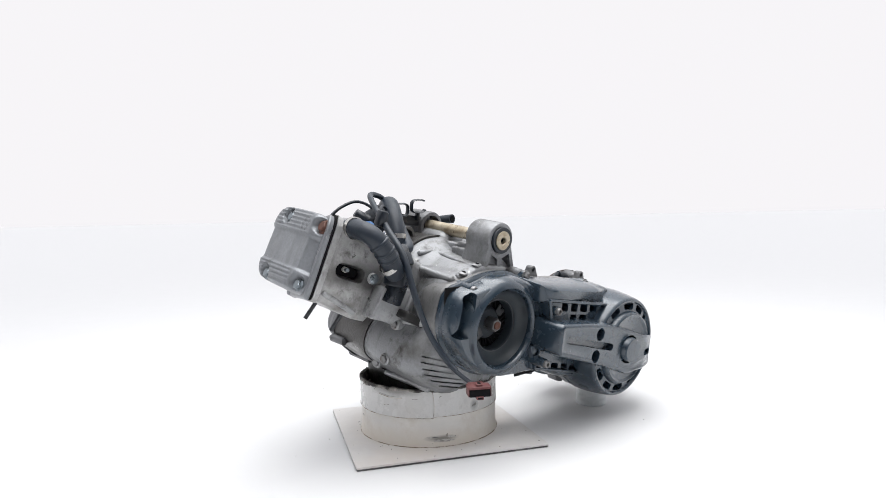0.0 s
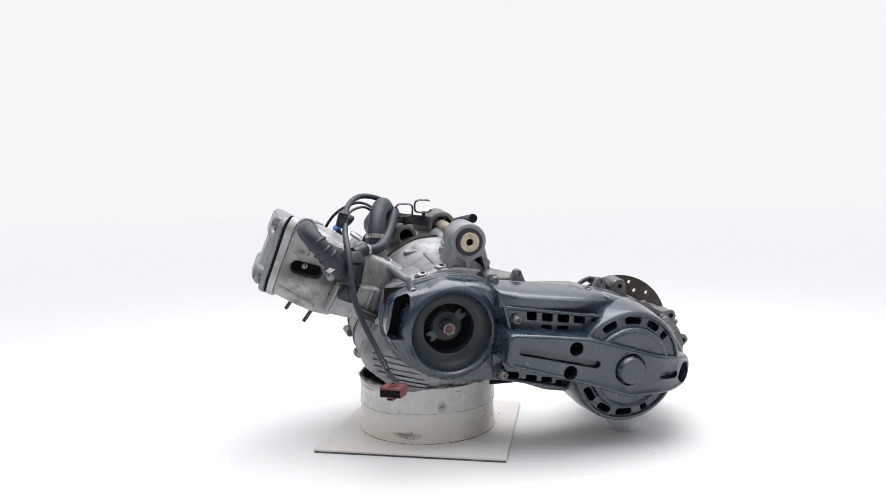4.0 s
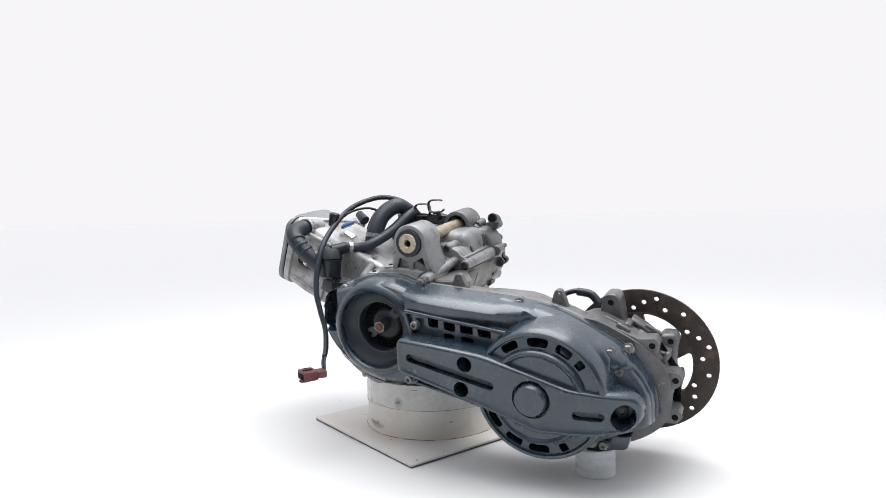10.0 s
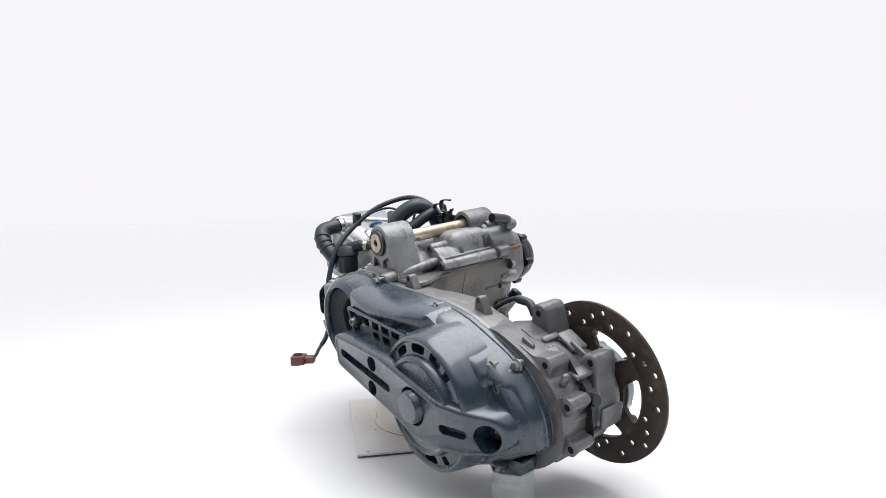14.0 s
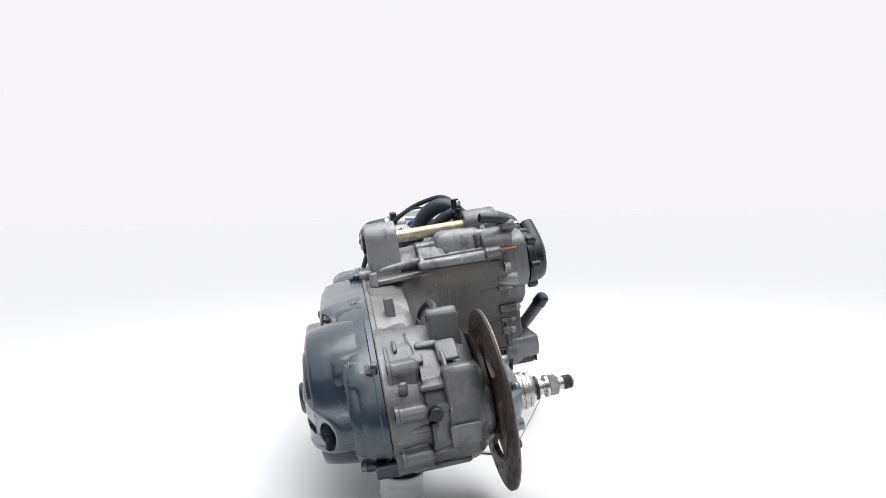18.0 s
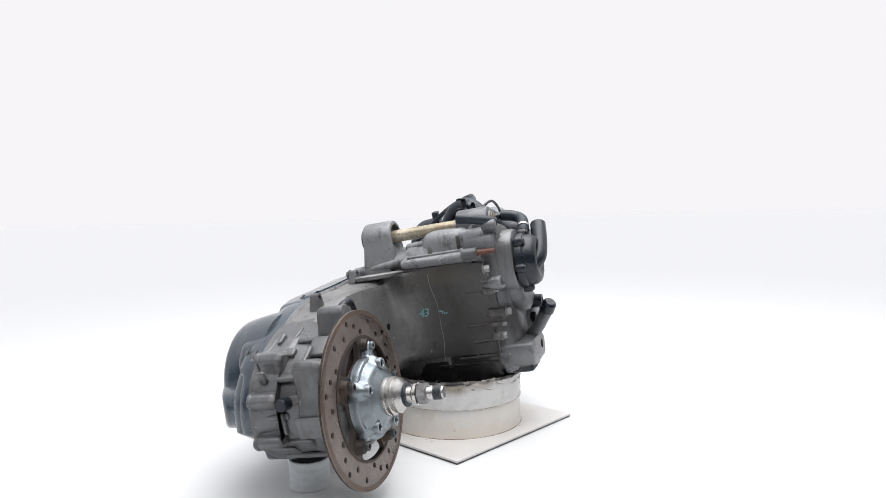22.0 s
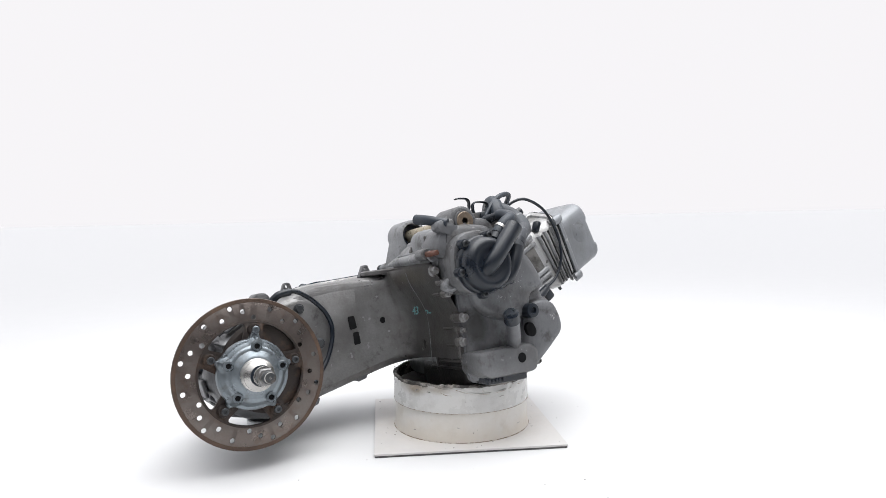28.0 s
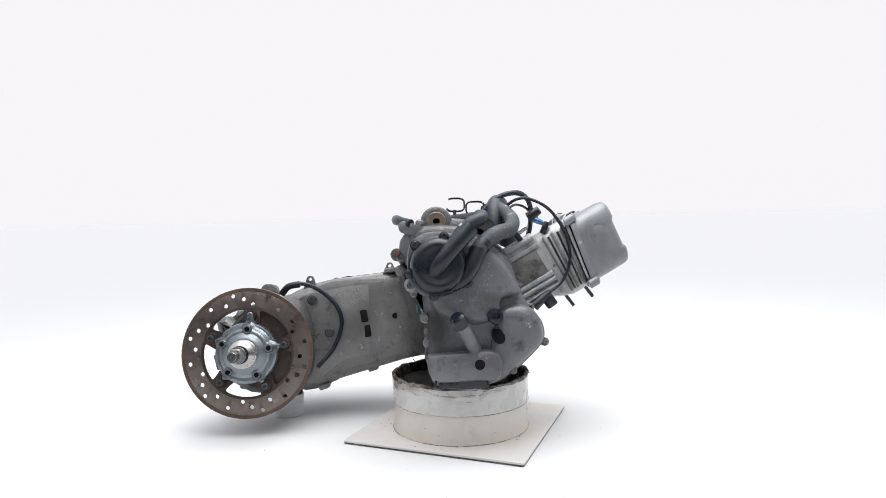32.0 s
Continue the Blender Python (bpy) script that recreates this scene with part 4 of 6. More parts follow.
    # the arm's half of the gearbox, its rim drawn out to lugs
    inner = rounded([(-0.100, 0.098), (-0.070, 0.112), (-0.0033, 0.091), (0.020, 0.080), (0.044, 0.082), (0.051, 0.070), (0.046, 0.060), (0.047, 0.046), (0.054, 0.033), (0.074, 0.033), (0.081, 0.022),
                     (0.074, 0.012), (0.060, 0.006), (0.057, -0.012), (0.064, -0.023), (0.074, -0.024), (0.079, -0.034), (0.070, -0.044), (0.050, -0.044), (0.024, -0.064), (-0.030, -0.080), (-0.100, -0.060), (-0.115, 0.02)], 0.004, 3)
    part("rim_casting", loft(B(), inner, [(-0.133, 0.001), (-0.1325, 0.0), (-0.129, 0.0), (-0.1275, 0.0015), (-0.100, 0.0015), (-0.096, 0.003), (-0.093, 0.0065)]), ALU, gearbox)
    outer = rounded([(-0.085, 0.085), (-0.048, 0.098), (-0.010, 0.078), (0.016, 0.058), (0.034, 0.058), (0.044, 0.0685), (0.062, 0.0685), (0.068, 0.058), (0.064, 0.040), (0.061, 0.016), (0.0655, 0.002),
                     (0.0655, -0.012), (0.054, -0.030), (0.038, -0.056), (0.004, -0.076), (-0.050, -0.084), (-0.095, -0.060), (-0.10, 0.02)], 0.004, 3)
    part("cover_casting", loft(B(), outer, [(-0.068, 0.006), (-0.066, 0.002), (-0.063, 0.0005), (-0.036, 0.0005), (-0.028, 0.003), (-0.020, 0.009), (-0.016, 0.016)]), ALU, gearbox)
    part("upper_lug", block(B(), rounded([(-0.052, 0.075), (-0.045, 0.122), (-0.038, 0.1275), (-0.024, 0.1275), (-0.018, 0.120), (-0.012, 0.070)], 0.005, 4), -0.0672, -0.026, 0.003), ALU, gearbox)
    for u, w, v0 in ((-0.0313, 0.1149, -0.0675), (0.0560, 0.0578, -0.0682), (0.0394, 0.0715, -0.1332), (0.0700, 0.0220, -0.1332), (0.0680, -0.0340, -0.1332)):
        part("bore", lathe(B(), [(0, 0), (0.0040, 0), (0.0046, 0.0008), (0, 0.0008)], aim((u, v0 + 0.0003, w), (0, -1, 0)), 16), DARK, gearbox)
    for x, y, z, sx, sy, sz, tilt in ((0.049, -0.080, 0.0475, 0.020, 0.036, 0.007, 0.3), (-0.004, -0.077, 0.0855, 0.010, 0.030, 0.009, 0.75), (-0.0033, -0.118, 0.0905, 0.022, 0.006, 0.009, 0.55),
                                      (0.055, -0.082, 0.018, 0.012, 0.034, 0.010, 1.2), (0.058, -0.090, -0.010, 0.018, 0.006, 0.030, 0.1), (0.040, -0.080, -0.046, 0.036, 0.040, 0.008, -0.7), (0.030, -0.060, 0.070, 0.030, 0.006, 0.010, 0.6),
                                      (0.020, -0.095, 0.074, 0.016, 0.020, 0.008, 0.6)):
        part("gearbox_rib", bar(B(), (sx, sy, sz), Matrix.Translation((x, y, z)) @ Matrix.Rotation(tilt, 4, "Y"), 0.0022), ALU, gearbox)
    for x, y, z, sx, sy, sz, tilt in ((-0.020, -0.100, 0.094, 0.030, 0.004, 0.006, 0.45), (0.012, -0.052, 0.078, 0.036, 0.028, 0.006, 0.62), (0.058, -0.105, -0.002, 0.010, 0.046, 0.012, 1.35), (0.066, -0.050, -0.018, 0.006, 0.040, 0.030, 0.25), (0.030, -0.110, -0.058, 0.040, 0.036, 0.006, -0.55), (0.056, -0.118, 0.050, 0.008, 0.012, 0.020, 0.5)):
        part("cast_step", bar(B(), (sx, sy, sz), Matrix.Translation((x, y, z)) @ Matrix.Rotation(tilt, 4, "Y"), 0.0024), ALU, gearbox)
    part("bottom_plate", bar(B(), (0.080, 0.080, 0.009), Matrix.Translation((-0.012, -0.082, -0.0735)) @ Matrix.Rotation(-0.22, 4, "Y"), 0.003), ALU, gearbox, "dark flat plate under the gearbox")
    # foot under the gearbox
    bm = B()
    block(bm, rounded([(-0.045, -0.06), (0.012, -0.055), (0.006, -0.0775), (-0.035, -0.0845)], 0.006), -0.168, -0.120, 0.003)
    part("foot", bm, PAINT, gearbox, "dark foot of the casing on the roll")
    part("breather_plug", rod(B(), (0.045, -0.083, 0.014), (0.076, -0.084, 0.016), 0.0085, n=16), BLACK, gearbox, "black rubber plug")
    # cover lugs along the top of the arm
    for u, v, w, h in ((-0.2622, -0.122, 0.1655, 0.022), (-0.0996, -0.111, 0.1413, 0.030)):
        bm = B()
        pts = rounded([(u - 0.016, w - h), (u + 0.016, w - h), (u + 0.008, w - 0.004), (u + 0.005, w + 0.004), (u - 0.005, w + 0.004), (u - 0.008, w - 0.004)], 0.005, 4)
        block(bm, pts, v - 0.007, v + 0.007, 0.0015)
        tool = lathe(B(), [(0, v - 0.02), (0.0036, v - 0.02), (0.0036, v + 0.02), (0, v + 0.02)], side(u, w - 0.003), 16)
        part("mounting_lug", cut(bm, tool), ALU, engine, "small cast lug with a bolt hole")
    for u, w in ((-0.128, -0.082), (-0.226, -0.049)):
        part("lower_lug", block(B(), rounded([(u - 0.013, w + 0.014), (u + 0.013, w + 0.008), (u + 0.009, w - 0.003), (u - 0.009, w + 0.002)], 0.003), -0.112, -0.088, 0.0015), ALU, engine)
    for k in range(4):
        part("cast_lettering", bar(B(), (0.010, 0.0012, 0.0030), Matrix.Translation((-0.2460 - (k % 2) * 0.0125, -0.0775, 0.1275 - (k // 2) * 0.0055)) @ Matrix.Rotation(0.13, 4, "Y"), 0.0004), ALU, engine)
    # dark pieces for the shade in holes and dents of the arm's inner face
    for u, w in ((-0.272, 0.0592),):
        part("blind_hole", lathe(B(), [(0, -0.0735), (0.0055, -0.0735), (0.0065, -0.0765), (0, -0.078)], side(u, w), 20), DARK, engine)
    for q in ([(-0.2015, 0.072), (-0.2145, 0.073), (-0.2185, 0.0495), (-0.2045, 0.047)], [(-0.2100, 0.0415), (-0.2210, 0.043), (-0.2240, 0.020), (-0.2110, 0.018)]):
        part("cast_recess", block(B(), rounded(q, 0.003), -0.079, -0.0765, 0.0006), DARK, engine, "flat dark plate standing for a shaded cast recess")
    # main crankcase, two halves
    case = [(-0.334, 0.03), (-0.332, 0.085), (-0.320, 0.125), (-0.302, 0.150), (-0.298, 0.176), (-0.312, 0.196), (-0.355, 0.206), (-0.405, 0.205), (-0.44, 0.19), (-0.468, 0.168), (-0.485, 0.125), (-0.498, 0.082),
            (-0.524, 0.046), (-0.527, 0.012), (-0.505, -0.012), (-0.475, -0.034), (-0.435, -0.052), (-0.38, -0.058), (-0.345, -0.052), (-0.336, -0.02)]
    line = curve(case, 4)
    bm = B()
    low = curve([(-0.334, 0.03), (-0.334, 0.085), (-0.332, 0.125), (-0.322, 0.146), (-0.322, 0.158), (-0.34, 0.163), (-0.40, 0.168), (-0.44, 0.166), (-0.468, 0.155)] + case[10:], 4)
    loft(bm, low, [(-0.128, 0.024), (-0.1265, 0.017), (-0.1225, 0.010), (-0.115, 0.004), (-0.104, 0.001), (-0.09, 0.0), (0.004, 0.0), (0.005, -0.001), (0.0113, -0.001)])
    slots = []
    for (u0, w0), (u1, w1) in (((-0.5125, 0.0385), (-0.440, 0.0150)), ((-0.5140, 0.0290), (-0.436, 0.0045)), ((-0.5110, 0.0172), (-0.432, -0.0060)), ((-0.5050, 0.0058), (-0.424, -0.0170)), ((-0.4900, -0.0072), (-0.416, -0.0265)), ((-0.470, -0.0200), (-0.410, -0.0350))):
        tilt = math.atan2(w0 - w1, u1 - u0)
        slots.append(bar(B(), (math.hypot(u1 - u0, w1 - w0), 0.024, 0.0024), Matrix.Translation(((u0 + u1) / 2, -0.1285, (w0 + w1) / 2)) @ Matrix.Rotation(tilt, 4, "Y"), 0.0010))
    bm = cut(bm, *slots)
    left = part("crankcase_left", bm, ALU_MID, engine, "cast aluminium crankcase half, grimy")
    bm = B()
    loft(bm, line, [(-0.126, 0.034), (-0.123, 0.030), (-0.116, 0.028), (-0.060, 0.025), (-0.035, 0.0215), (-0.015, 0.013), (-0.002, 0.004), (0.004, 0.0005), (0.0105, 0.0005)])
    part("crankcase_shoulder", bm, ALU_MID, left)
    bm = B()
    loft(bm, line, [(0.012, -0.003), (0.018, -0.003), (0.019, 0.0), (0.112, 0.0), (0.118, 0.004)])
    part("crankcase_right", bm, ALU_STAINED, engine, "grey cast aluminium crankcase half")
    # bolts and ledges at the front
    for u, v, w in ((-0.517, -0.056, 0.075), (-0.530, -0.050, 0.0145), (-0.506, 0.004, -0.012)):
        part("front_boss", rod(B(), (u + 0.022, v, w - 0.002), (u - 0.001, v, w), 0.0105, n=18), ALU_LIGHT, left)
        part("front_bolt", hex_bolt(B(), aim((u, v, w), (-1, -0.25, 0.1)), 0.0062, 0.006), BOLT, left)
    for p, q, r in (((-0.500, -0.108, 0.086), (-0.512, 0.000, 0.076), 0.006), ((-0.480, -0.112, -0.030), (-0.488, 0.000, -0.032), 0.005)):
        part("case_ledge", rod(B(), p, q, r, n=12, soft=0.4), ALU_LIGHT, left)
    # black bar put in for the shade in the gap below the cylinder
    part("oily_recess", bar(B(), (0.050, 0.110, 0.014), Matrix.Translation((-0.512, -0.050, 0.092)) @ Matrix.Rotation(0.5, 4, "Y"), 0.003), GRIME_AND_SHADE, left, "black bar standing for the shade under the cylinder foot")
    # sump
    bm = B()
    loft(bm, rounded([(-0.485, -0.078), (-0.336, -0.070), (-0.336, 0.112), (-0.47, 0.100)], 0.03, 6), [(-0.085, 0.018), (-0.078, 0.008), (-0.05, 0.002), (-0.014, 0.0), (-0.006, 0.004)], TOP)
    part("sump", bm, GRIME_AND_SHADE, engine, "oil-black sump sitting in the ring")


def joint(x, y):
    """How far the slanting joint of the head stands off its middle height, across the bore."""
    return 0.175 * (y + 0.145) - 0.43 * (x - 0.013)


def lean(bm):
    """The head's joint slants back against the bore."""
    back = BORE.inverted()
    for v in bm.verts:
        c = back @ v.co
        c.z += joint(c.x, c.y) * min(1, max(0, (c.z - 0.56) / 0.0845))
        v.co = BORE @ c
    return bm


def build_head():
    # cylinder block: x across v, y across the bore, z along the bore
    bm = B()
    c = -0.128
    block(bm, rounded([(-0.062, c - 0.058), (0.082, c - 0.058), (0.082, c + 0.056), (-0.062, c + 0.056)], 0.014, 5), 0.42, 0.556, 0.003, BORE)
    cyl = part("cylinder", bm, ALU_LIGHT, engine, "bare aluminium cylinder block")
    bm = block(B(), rounded([(-0.590, 0.100), (-0.566, 0.147), (-0.536, 0.143), (-0.492, 0.134), (-0.505, 0.093), (-0.549, 0.087)], 0.006), -0.082, -0.055, 0.003)
    part("cylinder_wing", bm, ALU_LIGHT, cyl)
    part("wing_rib", rod(B(), (-0.562, -0.083, 0.146), (-0.585, -0.083, 0.102), 0.0035, n=10), ALU_LIGHT, cyl)
    part("wing_rib", rod(B(), (-0.505, -0.082, 0.136), (-0.520, -0.082, 0.094), 0.004, n=10), ALU_LIGHT, cyl)
    # ribs and stud tubes on the disc side
    for y in (c - 0.050, c - 0.037, c - 0.026, c + 0.030, c + 0.046):
        p, q = (BORE @ Vector((0.083, y, z)) for z in (0.455, 0.552))
        part("stud_tube", rod(B(), p, q, 0.0052, n=14), ALU_MID, cyl)
    part("foot_flange", block(B(), rounded([(-0.064, c - 0.062), (0.087, c - 0.062), (0.087, c + 0.058), (-0.064, c + 0.058)], 0.014, 4), 0.452, 0.464, 0.002, BORE), ALU_MID, cyl)
    part("cast_panel", bar(B(), (0.004, 0.046, 0.076), BORE @ Matrix.Translation((0.0832, c + 0.002, 0.508)), 0.001), ALU_DIRT, cyl, "rough corroded cast panel")
    # head
    outline = rounded([(-0.060, -0.208), (0.068, -0.208), (0.080, -0.195), (0.082, -0.098), (0.070, -0.080), (-0.052, -0.080), (-0.062, -0.096), (-0.064, -0.196)], 0.014, 4)
    bm = B()
    loft(bm, outline, [(0.548, 0.010), (0.553, 0.005), (0.562, 0.003), (0.575, 0.0), (0.60, -0.001), (0.6335, 0.001), (0.6345, -0.003), (0.6420, -0.004)], BORE)
    bm = lean(bm)
    bmesh.ops.triangulate(bm, faces=bm.faces[:])
    tool = loft(B(), slot(-0.630, 0.1755, -0.600, 0.1650, 0.0085, 10), [(-0.045, 0.0), (-0.055, -0.001), (-0.064, -0.004), (-0.100, -0.010)])
    bm = cut(bm, tool)
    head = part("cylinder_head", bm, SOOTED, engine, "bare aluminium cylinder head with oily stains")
    part("pocket_lining", block(B(), slot(-0.630, 0.1755, -0.600, 0.1650, 0.0083, 10), -0.0468, -0.0440, 0.0005), DARK, head, "soot-black bottom of the plug pocket")
    plug = part("spark_plug", rod(rod(B(), (-0.613, -0.030, 0.1715), (-0.6165, -0.0445, 0.1732), 0.0075, 0.006, n=6), (-0.6165, -0.0445, 0.1732), (-0.6195, -0.061, 0.1745), 0.0032), ZINC, engine, "spark plug in its sooty pocket")
    part("insulator", rod(B(), (-0.616, -0.042, 0.1730), (-0.6183, -0.0535, 0.1740), 0.0046), LABEL, plug, "white ceramic insulator")
    boss = part("side_boss", rod(B(), BORE @ Vector((-0.052, -0.1365, 0.5795)), BORE @ Vector((-0.0685, -0.1365, 0.5795)), 0.0105, 0.0090, n=20), ALU_LIGHT, head)
    part("boss_bolt", hex_bolt(B(), aim(BORE @ Vector((-0.0682, -0.1365, 0.5795)), (0, -1, 0)), 0.0058, 0.005), ZINC, boss)
    # ledges cast on the side of the head
    for p, q, r in (((-0.0620, -0.198, 0.580), (-0.0650, -0.192, 0.652), 0.0045), ((-0.0625, -0.090, 0.585), (-0.0655, -0.092, 0.660), 0.0050)):
        part("cast_ledge", rod(B(), BORE @ Vector(p), BORE @ Vector(q), r, n=12, soft=0.5), ALU_LIGHT, head)
    # gasket line
    part("gasket", lean(loft(B(), outline, [(0.6425, -0.0022), (0.6460, -0.0022)], BORE)), DARK, engine, "dark cover gasket")
    # cover: a flange, and a wedge-shaped body with two proud ribbed bands and a pocket round each bolt
    bolts = ((0.041, -0.1025, 0.6950), (0.047, -0.1985, 0.6845), (-0.046, -0.1975, 0.6815), (-0.0506, -0.1040, 0.6915))

    def face(x, y, d):
        z = 0.6970 + 0.12 * (y + 0.15) - 0.0030 * ((x - 0.012) / 0.076) ** 2
        band = max(ease(y, -0.128, -0.121), 1 - ease(y, -0.181, -0.174))
        z += 0.0042 * band
        z += 0.0010 * band * math.cos(2 * math.pi * y / 0.0064) * ease(x, -0.030, -0.022) * (1 - ease(x, 0.066, 0.074))
        z -= 0.62 * max(0.0, -0.036 - x) * (1 - 0.25 * band)
        r = 0.013
        if d < r:
            z -= r - math.sqrt(max(0.0, r * r - (r - d) ** 2))
        for bx, by, bz in bolts:
            away = math.hypot(x - bx, y - by)
            k = 1 - ease(away, 0.0095, 0.0150)
            z = min(z, z * (1 - k) + (bz - 0.0005) * k)
        return z

    bm = relief(B(), (-0.0635, 0.0885, -0.2095, -0.0855), face, lambda x, y: 0.648 + joint(x, y), BORE, 96, 5.0)
    valve = part("valve_cover", bm, ALU_COVER, engine, "grey valve cover with ribbed bands and four bolts", smooth=55)
    coverline = rounded([(-0.063, -0.211), (0.073, -0.213), (0.089, -0.199), (0.091, -0.100), (0.076, -0.083), (-0.053, -0.083), (-0.065, -0.098), (-0.0675, -0.198)], 0.018, 5)
    part("cover_flange", lean(loft(B(), coverline, [(0.6460, 0.0005), (0.6470, -0.001), (0.6535, -0.001), (0.6555, 0.0005), (0.6565, 0.004)], BORE)), ALU_COVER, valve)
    for x, y in ((0.086, -0.088), (0.085, -0.206)):
        part("flange_ear", lean(rod(B(), BORE @ Vector((x, y, 0.634)), BORE @ Vector((x, y, 0.660)), 0.0085, n=18, soft=0.3)), ALU_COVER, valve)
    part("sprocket_bulge", lathe(B(), [(0, 0.0022), (0.009, 0.0018), (0.016, 0.0006), (0.023, -0.0012), (0, -0.0015)], BORE @ aim((0.0885, -0.140, 0.660), (1, 0, 0)), 32), ALU_COVER, valve)
    first = None
    for k, (x, y, z) in enumerate(bolts):
        m = BORE @ Matrix.Translation((x, y, z))
        if k == 3:
            part("cover_bolt_rusty", hex_bolt(B(), m, 0.0078, 0.007), COPPER, valve, "rusty red-brown cover bolt")
        elif first is None:
            first = part("cover_bolt", hex_bolt(B(), Matrix.Identity(4), 0.0066, 0.007), ZINC, valve)
            first.matrix_basis = m
        else:
            again(first, m)
    # flange bars and bolts down the disc side of the head
    for z in (0.572, 0.596, 0.622):
        p, q = (BORE @ Vector((0.0822, y, z)) for y in (-0.200, -0.092))
        part("head_flange", lean(rod(B(), p, q, 0.0046, n=12)), ALU_MID, head)
    # black bars put in for the shade between the flange bars
    for z in (0.584, 0.609, 0.632):
        part("oily_groove", lean(bar(B(), (0.003, 0.104, 0.006), BORE @ Matrix.Translation((0.0812, -0.147, z)), 0.0008)), GRIME_AND_SHADE, head)
    for y in (-0.204, -0.086):
        part("flange_bolt", lean(hex_bolt(B(), BORE @ Matrix.Translation((0.074, y, 0.630)) @ Matrix.Rotation(math.pi, 4, "X"), 0.0055, 0.006)), BOLT, head)
    # exhaust studs below
    for x, z in ((0.005, 0.608), (-0.025, 0.574)):
        p, q = BORE @ Vector((x, -0.200, z)), BORE @ Vector((x + 0.002, -0.238, z + 0.004))
        part("exhaust_stud", rod(B(), p, q, 0.0033, n=12), BOLT_DARK, engine, "dark rusty exhaust stud")


def build_mounts():
    at = side(-0.350, 0.220)
    for v0, v1 in ((-0.124, -0.066), (0.062, 0.122)):
        bm = B()
        r = 0.031 if v0 < 0 else 0.0275
        pts = [(-0.350 + r * math.cos(a), 0.220 + r * math.sin(a)) for a in (radians(d) for d in range(-20, 201, 10))]
        pts = pts + [(-0.392, 0.165), (-0.392, 0.15), (-0.31, 0.15), (-0.308, 0.165)]
        block(bm, pts, v0, v1, 0.004)
        tool = lathe(B(), [(0, v0 - 0.02), (r - 0.0075, v0 - 0.02), (r - 0.0075, v1 + 0.02), (0, v1 + 0.02)], at, 40)
        if v0 < 0:
            block(tool, rounded([(-0.385, 0.155), (-0.3545, 0.155), (-0.3545, 0.1865), (-0.371, 0.196)], 0.004), v0 + 0.052, v0 - 0.02, 0.0005)
            block(tool, rounded([(-0.3465, 0.155), (-0.316, 0.155), (-0.327, 0.196), (-0.3465, 0.1865)], 0.004), v0 + 0.052, v0 - 0.02, 0.0005)
        part("engine_mount", cut(bm, tool), ALU_MID if v0 < 0 else ALU, engine, "cast mounting eye for the swing bolt")
    for v0, v1 in ((-0.1285, -0.08), (0.08, 0.1265)):
        s = -1 if v0 < 0 else 1
        e = v0 if s < 0 else v1
        r = 0.0232 if s < 0 else 0.0197
        bush = part("rubber_bush", lathe(B(), [(0.0128, v0), (r - 0.0005, v0), (r, v0 + 0.002), (r, v1 - 0.002), (r - 0.0005, v1), (0.0128, v1)], at, 48, close=True), BLACK if s < 0 else ALU, engine, "black rubber bush" if s < 0 else "dull grey metal bush")
        part("sleeve", lathe(B(), [(0.0055, e - s * 0.012), (0.0160, e - s * 0.004), (0.0166, e + s * 0.0012), (0.0158, e + s * 0.002), (0.0068, e + s * 0.002), (0.0058, e + s * 0.001)], at, 40, close=True), BRASS if s < 0 else BRASS_DULL, bush, "yellow plated steel sleeve" if s < 0 else "tarnished brown steel sleeve")
        part("bore", lathe(B(), [(0, e - s * 0.006), (0.0060, e - s * 0.006), (0.0060, e - s * 0.005), (0, e - s * 0.005)], at, 20), DARK, bush)
    part("mount_tube", lathe(B(), [(0, -0.085), (0.0115, -0.085), (0.0115, 0.09), (0, 0.09)], at, 28), BRASS, engine, "yellow plated steel spacer tube between the eyes")


